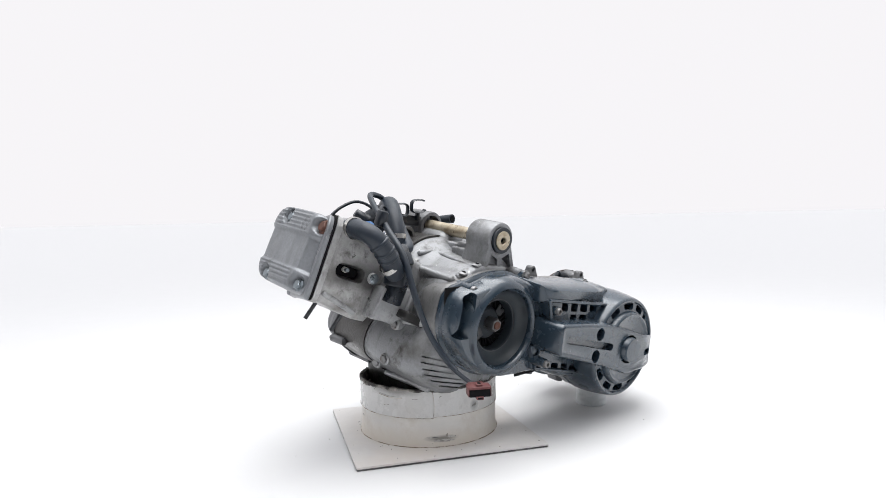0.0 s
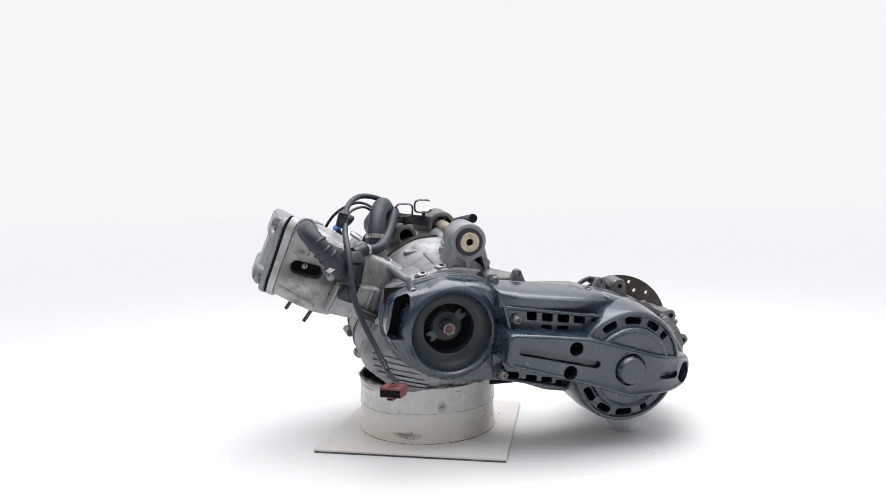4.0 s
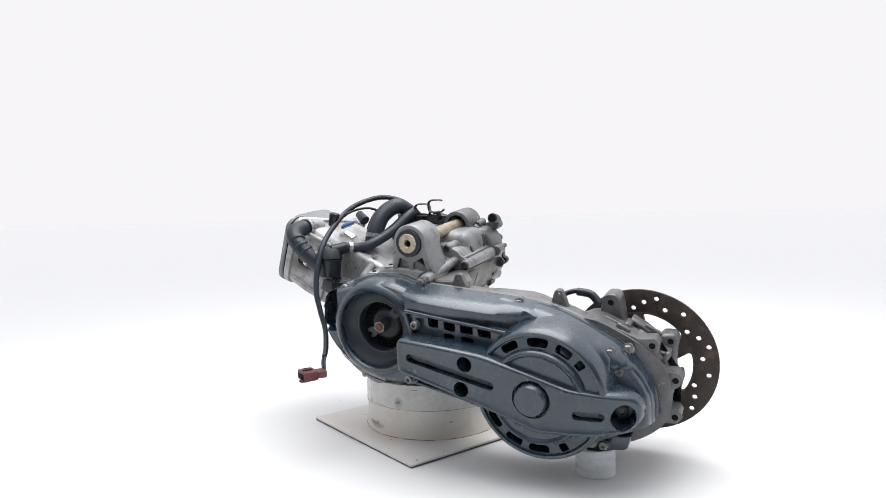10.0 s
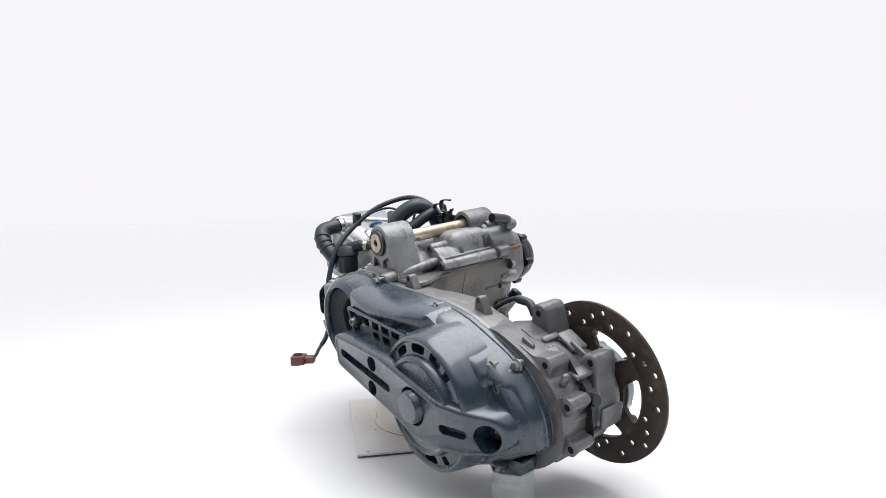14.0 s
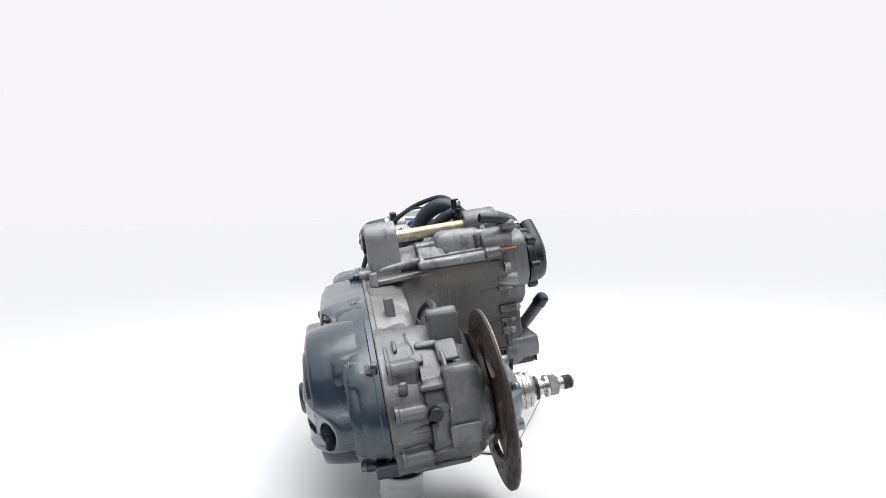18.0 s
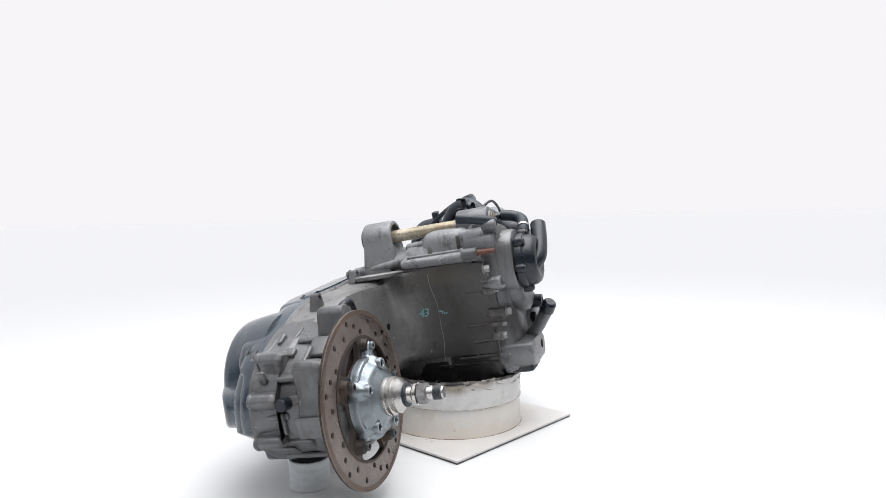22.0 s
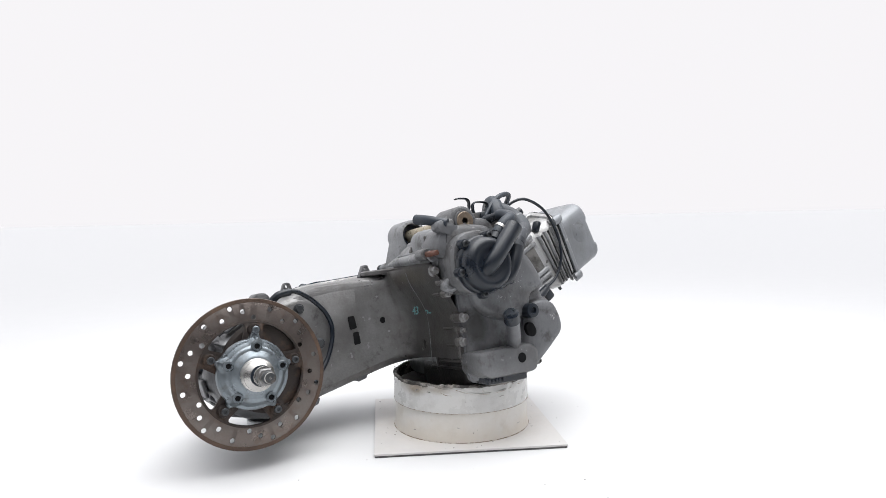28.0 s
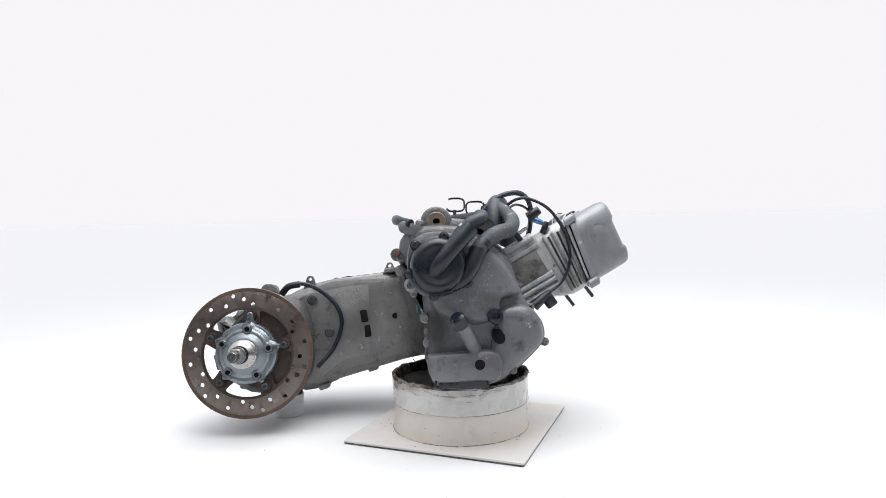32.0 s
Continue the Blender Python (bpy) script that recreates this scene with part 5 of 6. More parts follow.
def build_right_side():
    """The clutch and pump side of the crankcase, towards the disc."""
    line = curve([(-0.322, 0.10), (-0.318, 0.165), (-0.330, 0.192), (-0.36, 0.205), (-0.41, 0.200), (-0.452, 0.172), (-0.474, 0.150), (-0.490, 0.105), (-0.503, 0.075),
                  (-0.526, 0.046), (-0.529, 0.014), (-0.505, -0.014), (-0.478, -0.036), (-0.437, -0.058), (-0.385, -0.058), (-0.336, -0.052), (-0.328, 0.02)], 4)
    bm = B()
    loft(bm, line, [(0.112, 0.0), (0.120, 0.0), (0.121, 0.002), (0.132, 0.004), (0.139, 0.010), (0.143, 0.020)])
    cover = part("side_cover", bm, ALU_WHITE, engine, "grey cast side cover with white corrosion")
    raised = curve([(-0.334, 0.12), (-0.335, 0.17), (-0.37, 0.190), (-0.42, 0.182), (-0.458, 0.150), (-0.484, 0.105), (-0.480, 0.092), (-0.455, 0.083), (-0.446, 0.058), (-0.422, 0.044), (-0.385, 0.046), (-0.350, 0.062), (-0.336, 0.085)], 4)
    bm = B()
    loft(bm, raised, [(0.130, -0.003), (0.148, 0.0), (0.156, 0.003), (0.161, 0.010), (0.163, 0.020)])
    part("raised_cover", bm, ALU_WHITE, cover)
    lower = curve([(-0.452, 0.068), (-0.50, 0.07), (-0.520, 0.042), (-0.521, 0.014), (-0.50, -0.008), (-0.47, -0.032), (-0.440, -0.052), (-0.420, -0.045), (-0.432, 0.0)], 4)
    bm = B()
    loft(bm, lower, [(0.120, -0.003), (0.140, -0.001), (0.150, 0.003), (0.155, 0.008), (0.157, 0.016)])
    part("lower_bulge", bm, ALU_WHITE, cover)
    # white corrosion flakes
    rnd = random.Random(11)
    bm = B()
    for cu, cw, ru, rw, v, count in ((-0.482, 0.020, 0.016, 0.026, 0.1559, 80), (-0.425, 0.125, 0.012, 0.034, 0.1629, 26), (-0.385, 0.085, 0.02, 0.012, 0.1629, 12)):
        for k in range(count):
            a, q = rnd.uniform(0, 6.28), rnd.random() ** 0.7
            s = rnd.uniform(0.0004, 0.0010)
            bar(bm, (s, 0.0008, s * rnd.uniform(1.0, 2.6)), Matrix.Translation((cu + ru * q * math.cos(a), v, cw + rw * q * math.sin(a))) @ Matrix.Rotation(rnd.uniform(-0.6, 0.6), 4, "Y"), 0.0002)
    tagged(part("corrosion", bm, CRUST, cover, "white corrosion flakes"), "white corrosion flakes", kind="stuff")
    # connector box at the bottom
    bm = B()
    block(bm, rounded([(-0.326, -0.003), (-0.375, -0.001), (-0.434, 0.002), (-0.452, -0.010), (-0.446, -0.048), (-0.345, -0.050), (-0.330, -0.040)], 0.012, 4), 0.10, 0.168, 0.008)
    box = part("generator_shield", bm, ALU, engine, "grey cast shield over the black connector")
    part("bolt_hole", lathe(B(), [(0, 0), (0.0075, 0), (0.0085, 0.0012), (0, 0.0012)], aim((-0.4120, 0.1675, -0.0215), (0, 1, 0)), 20), DARK, box)
    bm = B()
    block(bm, rounded([(-0.3375, -0.012), (-0.42, -0.030), (-0.43, -0.060), (-0.345, -0.060)], 0.008), 0.100, 0.158, 0.004)
    plug = part("black_connector", bm, BLACK, engine, "black plastic connector block under the shield")
    for k in range(6):
        part("tooth", bar(B(), (0.004, 0.005, 0.010), Matrix.Translation((-0.340 - k * 0.007, 0.159, -0.051)), 0.001), BLACK, plug)
    bm = bar(B(), (0.0015, 0.018, 0.016), Matrix.Translation((-0.3395, 0.130, -0.0255)) @ Matrix.Rotation(-0.15, 4, "Y"), 0.0005)
    sticker = part("sticker", bm, LABEL, plug, "small white printed sticker")
    for k in range(3):
        part("print_bar", bar(B(), (0.0016, 0.013, 0.0018), Matrix.Translation((-0.3386 - k * 0.0006, 0.130, -0.0210 - k * 0.0045)), 0.0003), DARK, sticker)
    # holes, plugs and a spout on the side cover
    part("oil_plug", lathe(B(), [(0, 0.150), (0.0120, 0.150), (0.0130, 0.166), (0.0120, 0.176), (0.006, 0.177), (0.0045, 0.173), (0, 0.172)], side(-0.4400, 0.0560), 28), BLACK, engine, "black rubber plug")
    part("drain_hole", block(B(), slot(-0.4445, 0.0255, -0.4475, 0.0195, 0.0095), 0.150, 0.1578, 0.0006), DARK, cover)
    bm = tube(B(), [(-0.410, 0.140, -0.012), (-0.402, 0.164, 0.008), (-0.390, 0.182, 0.030), (-0.381, 0.193, 0.045)], 0.0095, 16, radii=[0.012, 0.0115, 0.0115, 0.012])
    spout = part("oil_spout", bm, ALU_WHITE, engine, "cast oil filler spout")
    part("rubber_cap", rod(B(), (-0.3835, 0.190, 0.041), (-0.3725, 0.203, 0.059), 0.0138, 0.0126, n=24, soft=0.3), BLACK, spout, "black rubber cap")
    for u, v, w, r in ((-0.507, 0.124, 0.069, 0.0075), (-0.533, 0.110, 0.009, 0.0075), (-0.472, 0.136, -0.036, 0.0065)):
        part("cover_lug", rod(B(), (u + 0.004, 0.075, w), (u, v, w), r, n=18), ALU, cover)
        part("cover_screw", cap_screw(B(), aim((u, v - 0.0005, w), (0, 1, 0)), r * 0.65, 0.005), BOLT, cover)
    # bolts down the rear edge of the crankcase
    for u, v, w, r in ((-0.326, 0.131, 0.056, 0.011), (-0.331, 0.117, 0.014, 0.0115), (-0.329, 0.12, 0.034, 0.007), (-0.308, 0.118, 0.098, 0.008), (-0.300, 0.115, 0.118, 0.007)):
        boss = part("case_boss", rod(B(), (u, 0.100, w), (u, v, w), r * 0.82, n=18), ALU_OIL, engine)
        part("case_bolt", hex_bolt(B(), aim((u, v, w), (0, 1, 0)), r * 0.55, 0.009), BOLT, boss)
    boss = part("case_boss", rod(B(), (-0.280, 0.080, 0.167), (-0.280, 0.108, 0.167), 0.0105, n=18), ALU, engine)
    part("threaded_stud", rod(rod(B(), (-0.280, 0.105, 0.167), (-0.2815, 0.126, 0.167), 0.0052), (-0.2815, 0.126, 0.167), (-0.2825, 0.138, 0.167), 0.0046), COPPER, boss, "rusty threaded stud")
    part("case_bolt", hex_bolt(B(), aim((-0.286, 0.112, 0.138), (0, 1, 0)), 0.0065, 0.012), BOLT, engine)
    part("oil_switch", lathe(B(), [(0, 0), (0.0135, 0), (0.0128, 0.030), (0.0110, 0.033), (0.0072, 0.033), (0.0065, 0.029), (0.0030, 0.029), (0.0028, 0.027), (0, 0.027)], aim((-0.314, 0.108, 0.112), (0.35, 1, 0.0)), 26), ALU_MID, engine, "dull metal plug screwed into the case")
    # hand-painted mark on the crankcase
    for k in range(2):
        txt = bpy.data.curves.new("mark", "FONT")
        txt.body, txt.size, txt.extrude, txt.shear, txt.space_character = "43", 0.0215, 0.0003, 0.25, 0.85
        ob = new("mark", txt)
        dg = bpy.context.evaluated_depsgraph_get()
        dg.update()
        me = bpy.data.meshes.new_from_object(ob.evaluated_get(dg))
        bpy.data.objects.remove(ob)
        bpy.data.curves.remove(txt)
        me.materials.append(CHALK)
        mark = new("painted_mark", me)
        mark.parent = engine
        tagged(mark, "hand-painted green number 43")
        mark.matrix_basis = Matrix.Translation((-0.3140 - k * 0.0080, -0.031 + k * 0.036, 0.0645)) @ Matrix(((-0.2, 0.16, 0.97, 0), (0.98, 0, 0.2, 0), (0, 0.987, -0.16, 0), (0, 0, 0, 1)))
    # upright ribs at the rear of the case
    for u, v, w, sx, sy, sz in ((-0.334, 0.093, 0.060, 0.012, 0.007, 0.120), (-0.330, 0.108, 0.010, 0.012, 0.006, 0.050), (-0.338, 0.040, -0.012, 0.006, 0.15, 0.005), (-0.3385, 0.05, -0.034, 0.008, 0.13, 0.005),
                                (-0.303, 0.070, 0.186, 0.012, 0.007, 0.034), (-0.303, 0.089, 0.186, 0.012, 0.007, 0.034), (-0.331, 0.085, 0.108, 0.012, 0.040, 0.006)):
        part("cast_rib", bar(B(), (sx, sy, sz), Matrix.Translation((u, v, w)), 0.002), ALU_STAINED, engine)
    # lumps, barrels and ledges of the upper rear casting
    part("corner_casting", block(B(), rounded([(-0.352, 0.190), (-0.328, 0.2135), (-0.303, 0.2085), (-0.2865, 0.190), (-0.2840, 0.168), (-0.312, 0.148), (-0.350, 0.150)], 0.009, 4), 0.080, 0.1360, 0.006), ALU_WHITE, engine, "lumpy cast corner above the pump")
    part("corner_web", block(B(), gusset((-0.2940, 0.2110), 0.0095, (-0.322, 0.200), 0.022), 0.118, 0.1440, 0.004), ALU_WHITE, engine)
    bm = B()

    def lump(x, y, d):
        z = 0.2170 - 0.10 * max(0.0, x + 0.325) - 0.02 * (y - 0.05)
        r = 0.020
        return z - (r - math.sqrt(max(0.0, r * r - (r - d) ** 2)) if d < r else 0.0) + 0.0012 * noise.noise((x * 60, y * 60, 2.0))

    relief(bm, (-0.378, -0.2985, -0.004, 0.092), lump, lambda x, y: 0.160, TOP, 30, 4.0)
    part("upper_casting", bm, ALU_MID, engine, "rounded lump of the upper crankcase casting")
    for outline, v0, v1 in (([(-0.37, 0.11), (-0.312, 0.125), (-0.296, 0.146), (-0.2925, 0.158), (-0.2925, 0.170), (-0.305, 0.188), (-0.325, 0.199), (-0.37, 0.203)], -0.034, 0.112),
                            ([(-0.37, 0.11), (-0.325, 0.130), (-0.317, 0.146), (-0.315, 0.160), (-0.322, 0.176), (-0.345, 0.192), (-0.38, 0.198)], -0.118, -0.030)):
        part("rear_shoulder", block(B(), rounded(outline, 0.006, 3), v0, v1, 0.003), ALU_MID, engine, "sloping upper shoulder of the crankcase")
    for p, q, r, r2 in (((-0.3253, -0.036, 0.1935), (-0.322, 0.020, 0.1945), 0.0085, 0.0095), ((-0.2915, -0.039, 0.1640), (-0.289, 0.112, 0.1640), 0.0088, 0.0105), ((-0.3160, -0.146, 0.1610), (-0.3165, -0.120, 0.1635), 0.0100, 0.0095),
                        ((-0.3165, -0.122, 0.1635), (-0.3120, -0.030, 0.1710), 0.0078, 0.0085), ((-0.313, 0.07, 0.1985), (-0.309, 0.112, 0.1960), 0.013, 0.012),
                        ((-0.40, 0.01, 0.193), (-0.40, 0.08, 0.2015), 0.007, 0.008)):
        part("cast_barrel", rod(B(), p, q, r, r2, n=18, soft=0.25), ALU_MID if p[0] > -0.38 else ALU_LIGHT, engine)
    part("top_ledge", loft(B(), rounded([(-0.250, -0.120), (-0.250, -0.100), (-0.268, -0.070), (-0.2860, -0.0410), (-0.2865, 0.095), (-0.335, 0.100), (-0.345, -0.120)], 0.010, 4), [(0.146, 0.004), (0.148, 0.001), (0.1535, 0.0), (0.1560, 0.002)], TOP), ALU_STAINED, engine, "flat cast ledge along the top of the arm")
    part("cast_web", block(B(), gusset((-0.2915, 0.1640), 0.0085, (-0.330, 0.190), 0.018), -0.036, -0.026, 0.0015), ALU_MID, engine)
    for at, size, turn in (((-0.300, 0.035, 0.1755), (0.014, 0.130, 0.005), 0.1), ((-0.296, 0.045, 0.150), (0.010, 0.090, 0.004), 0.0)):
        part("cast_ledge", bar(B(), size, Matrix.Translation(at) @ Matrix.Rotation(turn, 4, "Y"), 0.0014), ALU_MID, engine)
    for u, v, w in ((-0.3253, -0.036, 0.1935), (-0.2915, -0.039, 0.1640)):
        part("ridge_screw", cap_screw(B(), aim((u, v + 0.001, w), (0, -1, 0)), 0.0062, 0.003), BOLT_DARK, engine)
    # screw tabs and cast ridges on the sloping deck in front of the mount
    for u, v, w, turn in ((-0.428, -0.119, 0.169, 0.5), (-0.395, -0.116, 0.1805, 0.35)):
        tab = part("screw_tab", bar(B(), (0.022, 0.013, 0.004), Matrix.Translation((u, v, w - 0.002)) @ Matrix.Rotation(turn, 4, "Z") @ Matrix.Rotation(0.15, 4, "X"), 0.0018), ALU_LIGHT, engine, "small bright screw tab")
        part("tab_hole", lathe(B(), [(0, 0), (0.0036, 0), (0.0036, 0.001), (0, 0.001)], aim((u, v, w), (0, -0.15, 1)), 16), DARK, tab)
        part("tab_foot", bar(B(), (0.026, 0.012, 0.018), Matrix.Translation((u, v + 0.004, w - 0.012)), 0.003), ALU_MID, tab)
    part("top_screw", hex_bolt(B(), aim((-0.4746, -0.0452, 0.1765), (-0.2, -0.3, 1)), 0.0055, 0.005), BOLT, engine)
    for p, q, r in (((-0.482, -0.030, 0.171), (-0.452, -0.122, 0.157), 0.0065), ((-0.405, -0.010, 0.1845), (-0.398, -0.116, 0.1735), 0.0045), ((-0.440, -0.010, 0.183), (-0.385, -0.020, 0.187), 0.0045)):
        part("cast_ridge", rod(B(), p, q, r, n=14, soft=0.5), ALU_MID, engine)
    # round opening on top
    bm = lathe(B(), [(0.013, 0.034), (0.018, 0.034), (0.0195, 0.032), (0.0205, 0.012), (0.027, -0.006), (0.036, -0.03), (0.013, -0.03)], aim((-0.424, 0.076, 0.200), (0.0, -1, 0.16)), 36, close=True)
    port = part("oil_port", bm, ALU_DIRT, engine, "dirty round cast port with an open mouth")
    part("port_inside", lathe(B(), [(0, 0.012), (0.0132, 0.012), (0.0132, 0.014), (0, 0.014)], aim((-0.424, 0.076, 0.200), (0.0, -1, 0.16)), 28), DARK, port)


def build_pump():
    at = Matrix.Translation((0, 0.011, 0)) @ side(-0.3480, 0.1400)
    OUT = Matrix.Translation((0, 0.011, 0))
    bm = B()
    lathe(bm, [(0, 0.1545), (0.049, 0.1545), (0.0495, 0.157), (0.0495, 0.165), (0.0485, 0.167), (0.0462, 0.168), (0.0455, 0.174), (0.0440, 0.181), (0.0400, 0.187), (0.0350, 0.1895), (0.0300, 0.1890), (0.0240, 0.1860), (0.0180, 0.1855), (0.0120, 0.1870), (0, 0.188)], at, 72)
    pump = part("water_pump_cover", bm, BLACK, engine, "black plastic water pump cover")
    first = None
    for x, y in ((-0.3108, 0.1756), (-0.3589, 0.1886), (-0.3002, 0.1296), (-0.3408, 0.0918), (-0.3958, 0.1113)):
        part("ear", block(B(), gusset((x, y), 0.0080, (-0.348, 0.140), 0.030), 0.155, 0.1705, 0.0015), BLACK, pump)
        m = aim((x, 0.1695, y), (0, 1, 0))
        if first is None:
            first = part("pump_screw", cap_screw(B(), Matrix.Identity(4), 0.0055, 0.004), BOLT_DARK, pump)
            first.matrix_basis = m
        else:
            again(first, m)
    for ob in pump.children:
        ob.matrix_basis = OUT @ ob.matrix_basis
    part("pump_lug", rod(B(), (-0.322, 0.095, 0.214), (-0.321, 0.124, 0.218), 0.0085, 0.0075, n=16), ALU, engine)
    part("lug_bolt", hex_bolt(B(), aim((-0.321, 0.1235, 0.218), (0, 1, 0)), 0.0048, 0.005), BOLT, engine)
    # spiral and outlets
    part("inlet_pipe", tube(B(), [(-0.340, 0.186, 0.130), (-0.351, 0.198, 0.144), (-0.376, 0.1995, 0.172), (-0.402, 0.1965, 0.2005)], 0.012, 24, 6, radii=[0.0145, 0.0142, 0.0142, 0.0142]), BLACK, pump, "smooth black inlet pipe")
    part("spiral", tube(B(), [(-0.368, 0.181, 0.103), (-0.390, 0.184, 0.118), (-0.404, 0.183, 0.142), (-0.414, 0.179, 0.166)], 0.012, 18, 6, radii=[0.008, 0.011, 0.0135, 0.0142]), BLACK, pump)
    part("stub", rod(B(), (-0.376, 0.172, 0.180), (-0.386, 0.171, 0.193), 0.0105, 0.0095, n=20), BLACK, pump)
    bm = tube(B(), [(-0.384, 0.1710, 0.191), (-0.3915, 0.1704, 0.1995), (-0.407, 0.168, 0.2120), (-0.424, 0.1585, 0.2195), (-0.4275, 0.142, 0.2260), (-0.4236, 0.1245, 0.2290)], 0.0105, 20, 6)
    part("coolant_hose", bm, RUBBER, engine, "bent black rubber coolant hose to the pump")
    part("hose_clamp", lathe(B(), [(0.0104, -0.0026), (0.0114, -0.0026), (0.0114, 0.0026), (0.0104, 0.0026)], aim((-0.3925, 0.1703, 0.2005), (-0.016, -0.001, 0.014)), 32, close=True), STEEL, engine, "bright steel hose clamp")
    part("hose_nipple", rod(B(), (-0.4240, 0.1255, 0.2290), (-0.409, 0.100, 0.2230), 0.0072, 0.0085, n=18), BLACK, engine, "black nipple")
    # casting that carries the pump and reaches up to the mount
    part("pump_seat", block(B(), rounded([(-0.299, 0.118), (-0.297, 0.160), (-0.303, 0.183), (-0.322, 0.196), (-0.350, 0.201), (-0.383, 0.193), (-0.402, 0.165), (-0.400, 0.120), (-0.372, 0.092), (-0.322, 0.092)], 0.012, 4), 0.100, 0.164, 0.006), ALU, engine, "grey casting behind the pump")
    part("pump_shoulder", block(B(), rounded([(-0.303, 0.150), (-0.299, 0.196), (-0.315, 0.211), (-0.350, 0.215), (-0.392, 0.210), (-0.412, 0.190), (-0.412, 0.150)], 0.012, 4), 0.092, 0.142, 0.012), ALU, engine)
    part("upper_deck", block(B(), rounded([(-0.315, 0.170), (-0.312, 0.212), (-0.330, 0.223), (-0.370, 0.228), (-0.404, 0.225), (-0.418, 0.205), (-0.418, 0.165)], 0.012, 4), 0.084, 0.122, 0.009), ALU, engine)
    bm = tube(B(), [(-0.410, 0.178, 0.160), (-0.430, 0.168, 0.182), (-0.454, 0.149, 0.196), (-0.476, 0.127, 0.204), (-0.484, 0.105, 0.222), (-0.474, 0.080, 0.242), (-0.462, 0.066, 0.252)], 0.0132, 20, 6)
    part("coolant_hose", bm, RUBBER_CHALK, engine, "black coolant hose chalky with lime")
    part("hose_clamp", lathe(B(), [(0.0134, -0.005), (0.0144, -0.005), (0.0144, 0.005), (0.0134, 0.005)], aim((-0.424, 0.171, 0.175), (-0.02, -0.01, 0.022)), 32, close=True), BLACK, engine, "black plastic hose clamp")


def build_disc():
    n = 120
    # friction ring with holes: a worn front half and an oxide-dark back half
    disc = None
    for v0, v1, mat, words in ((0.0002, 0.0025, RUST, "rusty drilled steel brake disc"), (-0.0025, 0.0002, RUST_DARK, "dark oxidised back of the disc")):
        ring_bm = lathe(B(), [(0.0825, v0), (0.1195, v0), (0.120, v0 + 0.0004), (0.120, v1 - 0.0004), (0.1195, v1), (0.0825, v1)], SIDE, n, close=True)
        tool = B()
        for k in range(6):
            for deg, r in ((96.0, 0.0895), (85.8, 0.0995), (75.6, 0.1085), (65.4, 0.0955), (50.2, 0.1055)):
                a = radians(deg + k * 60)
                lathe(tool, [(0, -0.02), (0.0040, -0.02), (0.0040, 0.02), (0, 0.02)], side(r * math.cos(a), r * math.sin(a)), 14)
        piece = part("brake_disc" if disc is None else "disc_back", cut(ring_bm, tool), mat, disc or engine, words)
        disc = disc or piece
    for r0, r1 in ((0.0828, 0.0848), (0.1136, 0.1194)):
        part("rust_band", lathe(B(), [(r0, 0.0004), (r1, 0.0004), (r1, 0.0028), (r0, 0.0028)], SIDE, n, close=True), RUST_BAND, disc, "brown rust band")
    # spoked inner part
    TURN = radians(6.5)
    bm = B()
    lathe(bm, [(0.030, -0.0035), (0.0822, -0.0035), (0.0828, -0.003), (0.0828, 0.003), (0.0822, 0.0035), (0.030, 0.0035)], SIDE, n, close=True)
    tool = B()
    for k in range(5):
        a = -math.pi / 2 + TURN + 2 * math.pi * k / 5
        pts = []
        for i in range(9):
            t = a + (i / 8 - 0.5) * 0.92
            pts.append((0.0812 * math.cos(t), 0.0812 * math.sin(t)))
        for i in range(7):
            t = a - (i / 6 - 0.5) * 0.84
            pts.append((0.052 * math.cos(t), 0.052 * math.sin(t)))
        block(tool, rounded(pts[::2], 0.013, 4), -0.02, 0.02, 0.0002)
    part("disc_spokes", cut(bm, tool), RUST_DARK, disc, "dark rusty spoked carrier")
    part("step", lathe(B(), [(0.0815, 0.002), (0.0845, 0.002), (0.0845, 0.0034), (0.0815, 0.0042)], SIDE, n, close=True), RUST_DARK, disc)

    # zinc hub: a plate with five ears bent out to the spokes, and a raised body with a stud boss at each ear
    def petals(r, e, p, low=1.0, n=150):
        out = []
        for i in range(n):
            a = 2 * math.pi * i / n
            q = r + e * max(0, math.cos(5 * a)) ** p * (1.0 if min(a, 2 * math.pi - a) < 0.6 else low)
            out.append((q * math.cos(a + math.pi / 2 + TURN), q * math.sin(a + math.pi / 2 + TURN)))
        return out
    hub = part("wheel_hub", loft(B(), petals(0.0560, 0.0205, 9, 0.35), [(0.0030, 0.001), (0.004, 0), (0.0125, 0.0), (0.0150, 0.0010), (0.0160, 0.0030)]), ZINC, engine, "zinc-plated wheel hub with five ears")
    part("hub_body", loft(B(), petals(0.0460, 0.0075, 3.0), [(0.014, -0.0060), (0.0170, -0.0040), (0.0200, -0.0012), (0.0235, 0.0004), (0.0262, 0.0022), (0.0276, 0.0052)]), ZINC, hub)
    part("hub_cone", lathe(B(), [(0, 0.024), (0.0385, 0.0265), (0.0365, 0.0285), (0.0330, 0.0300), (0.0300, 0.0330), (0.0265, 0.0345), (0, 0.0345)], SIDE, 64), ZINC, hub)
    first = None
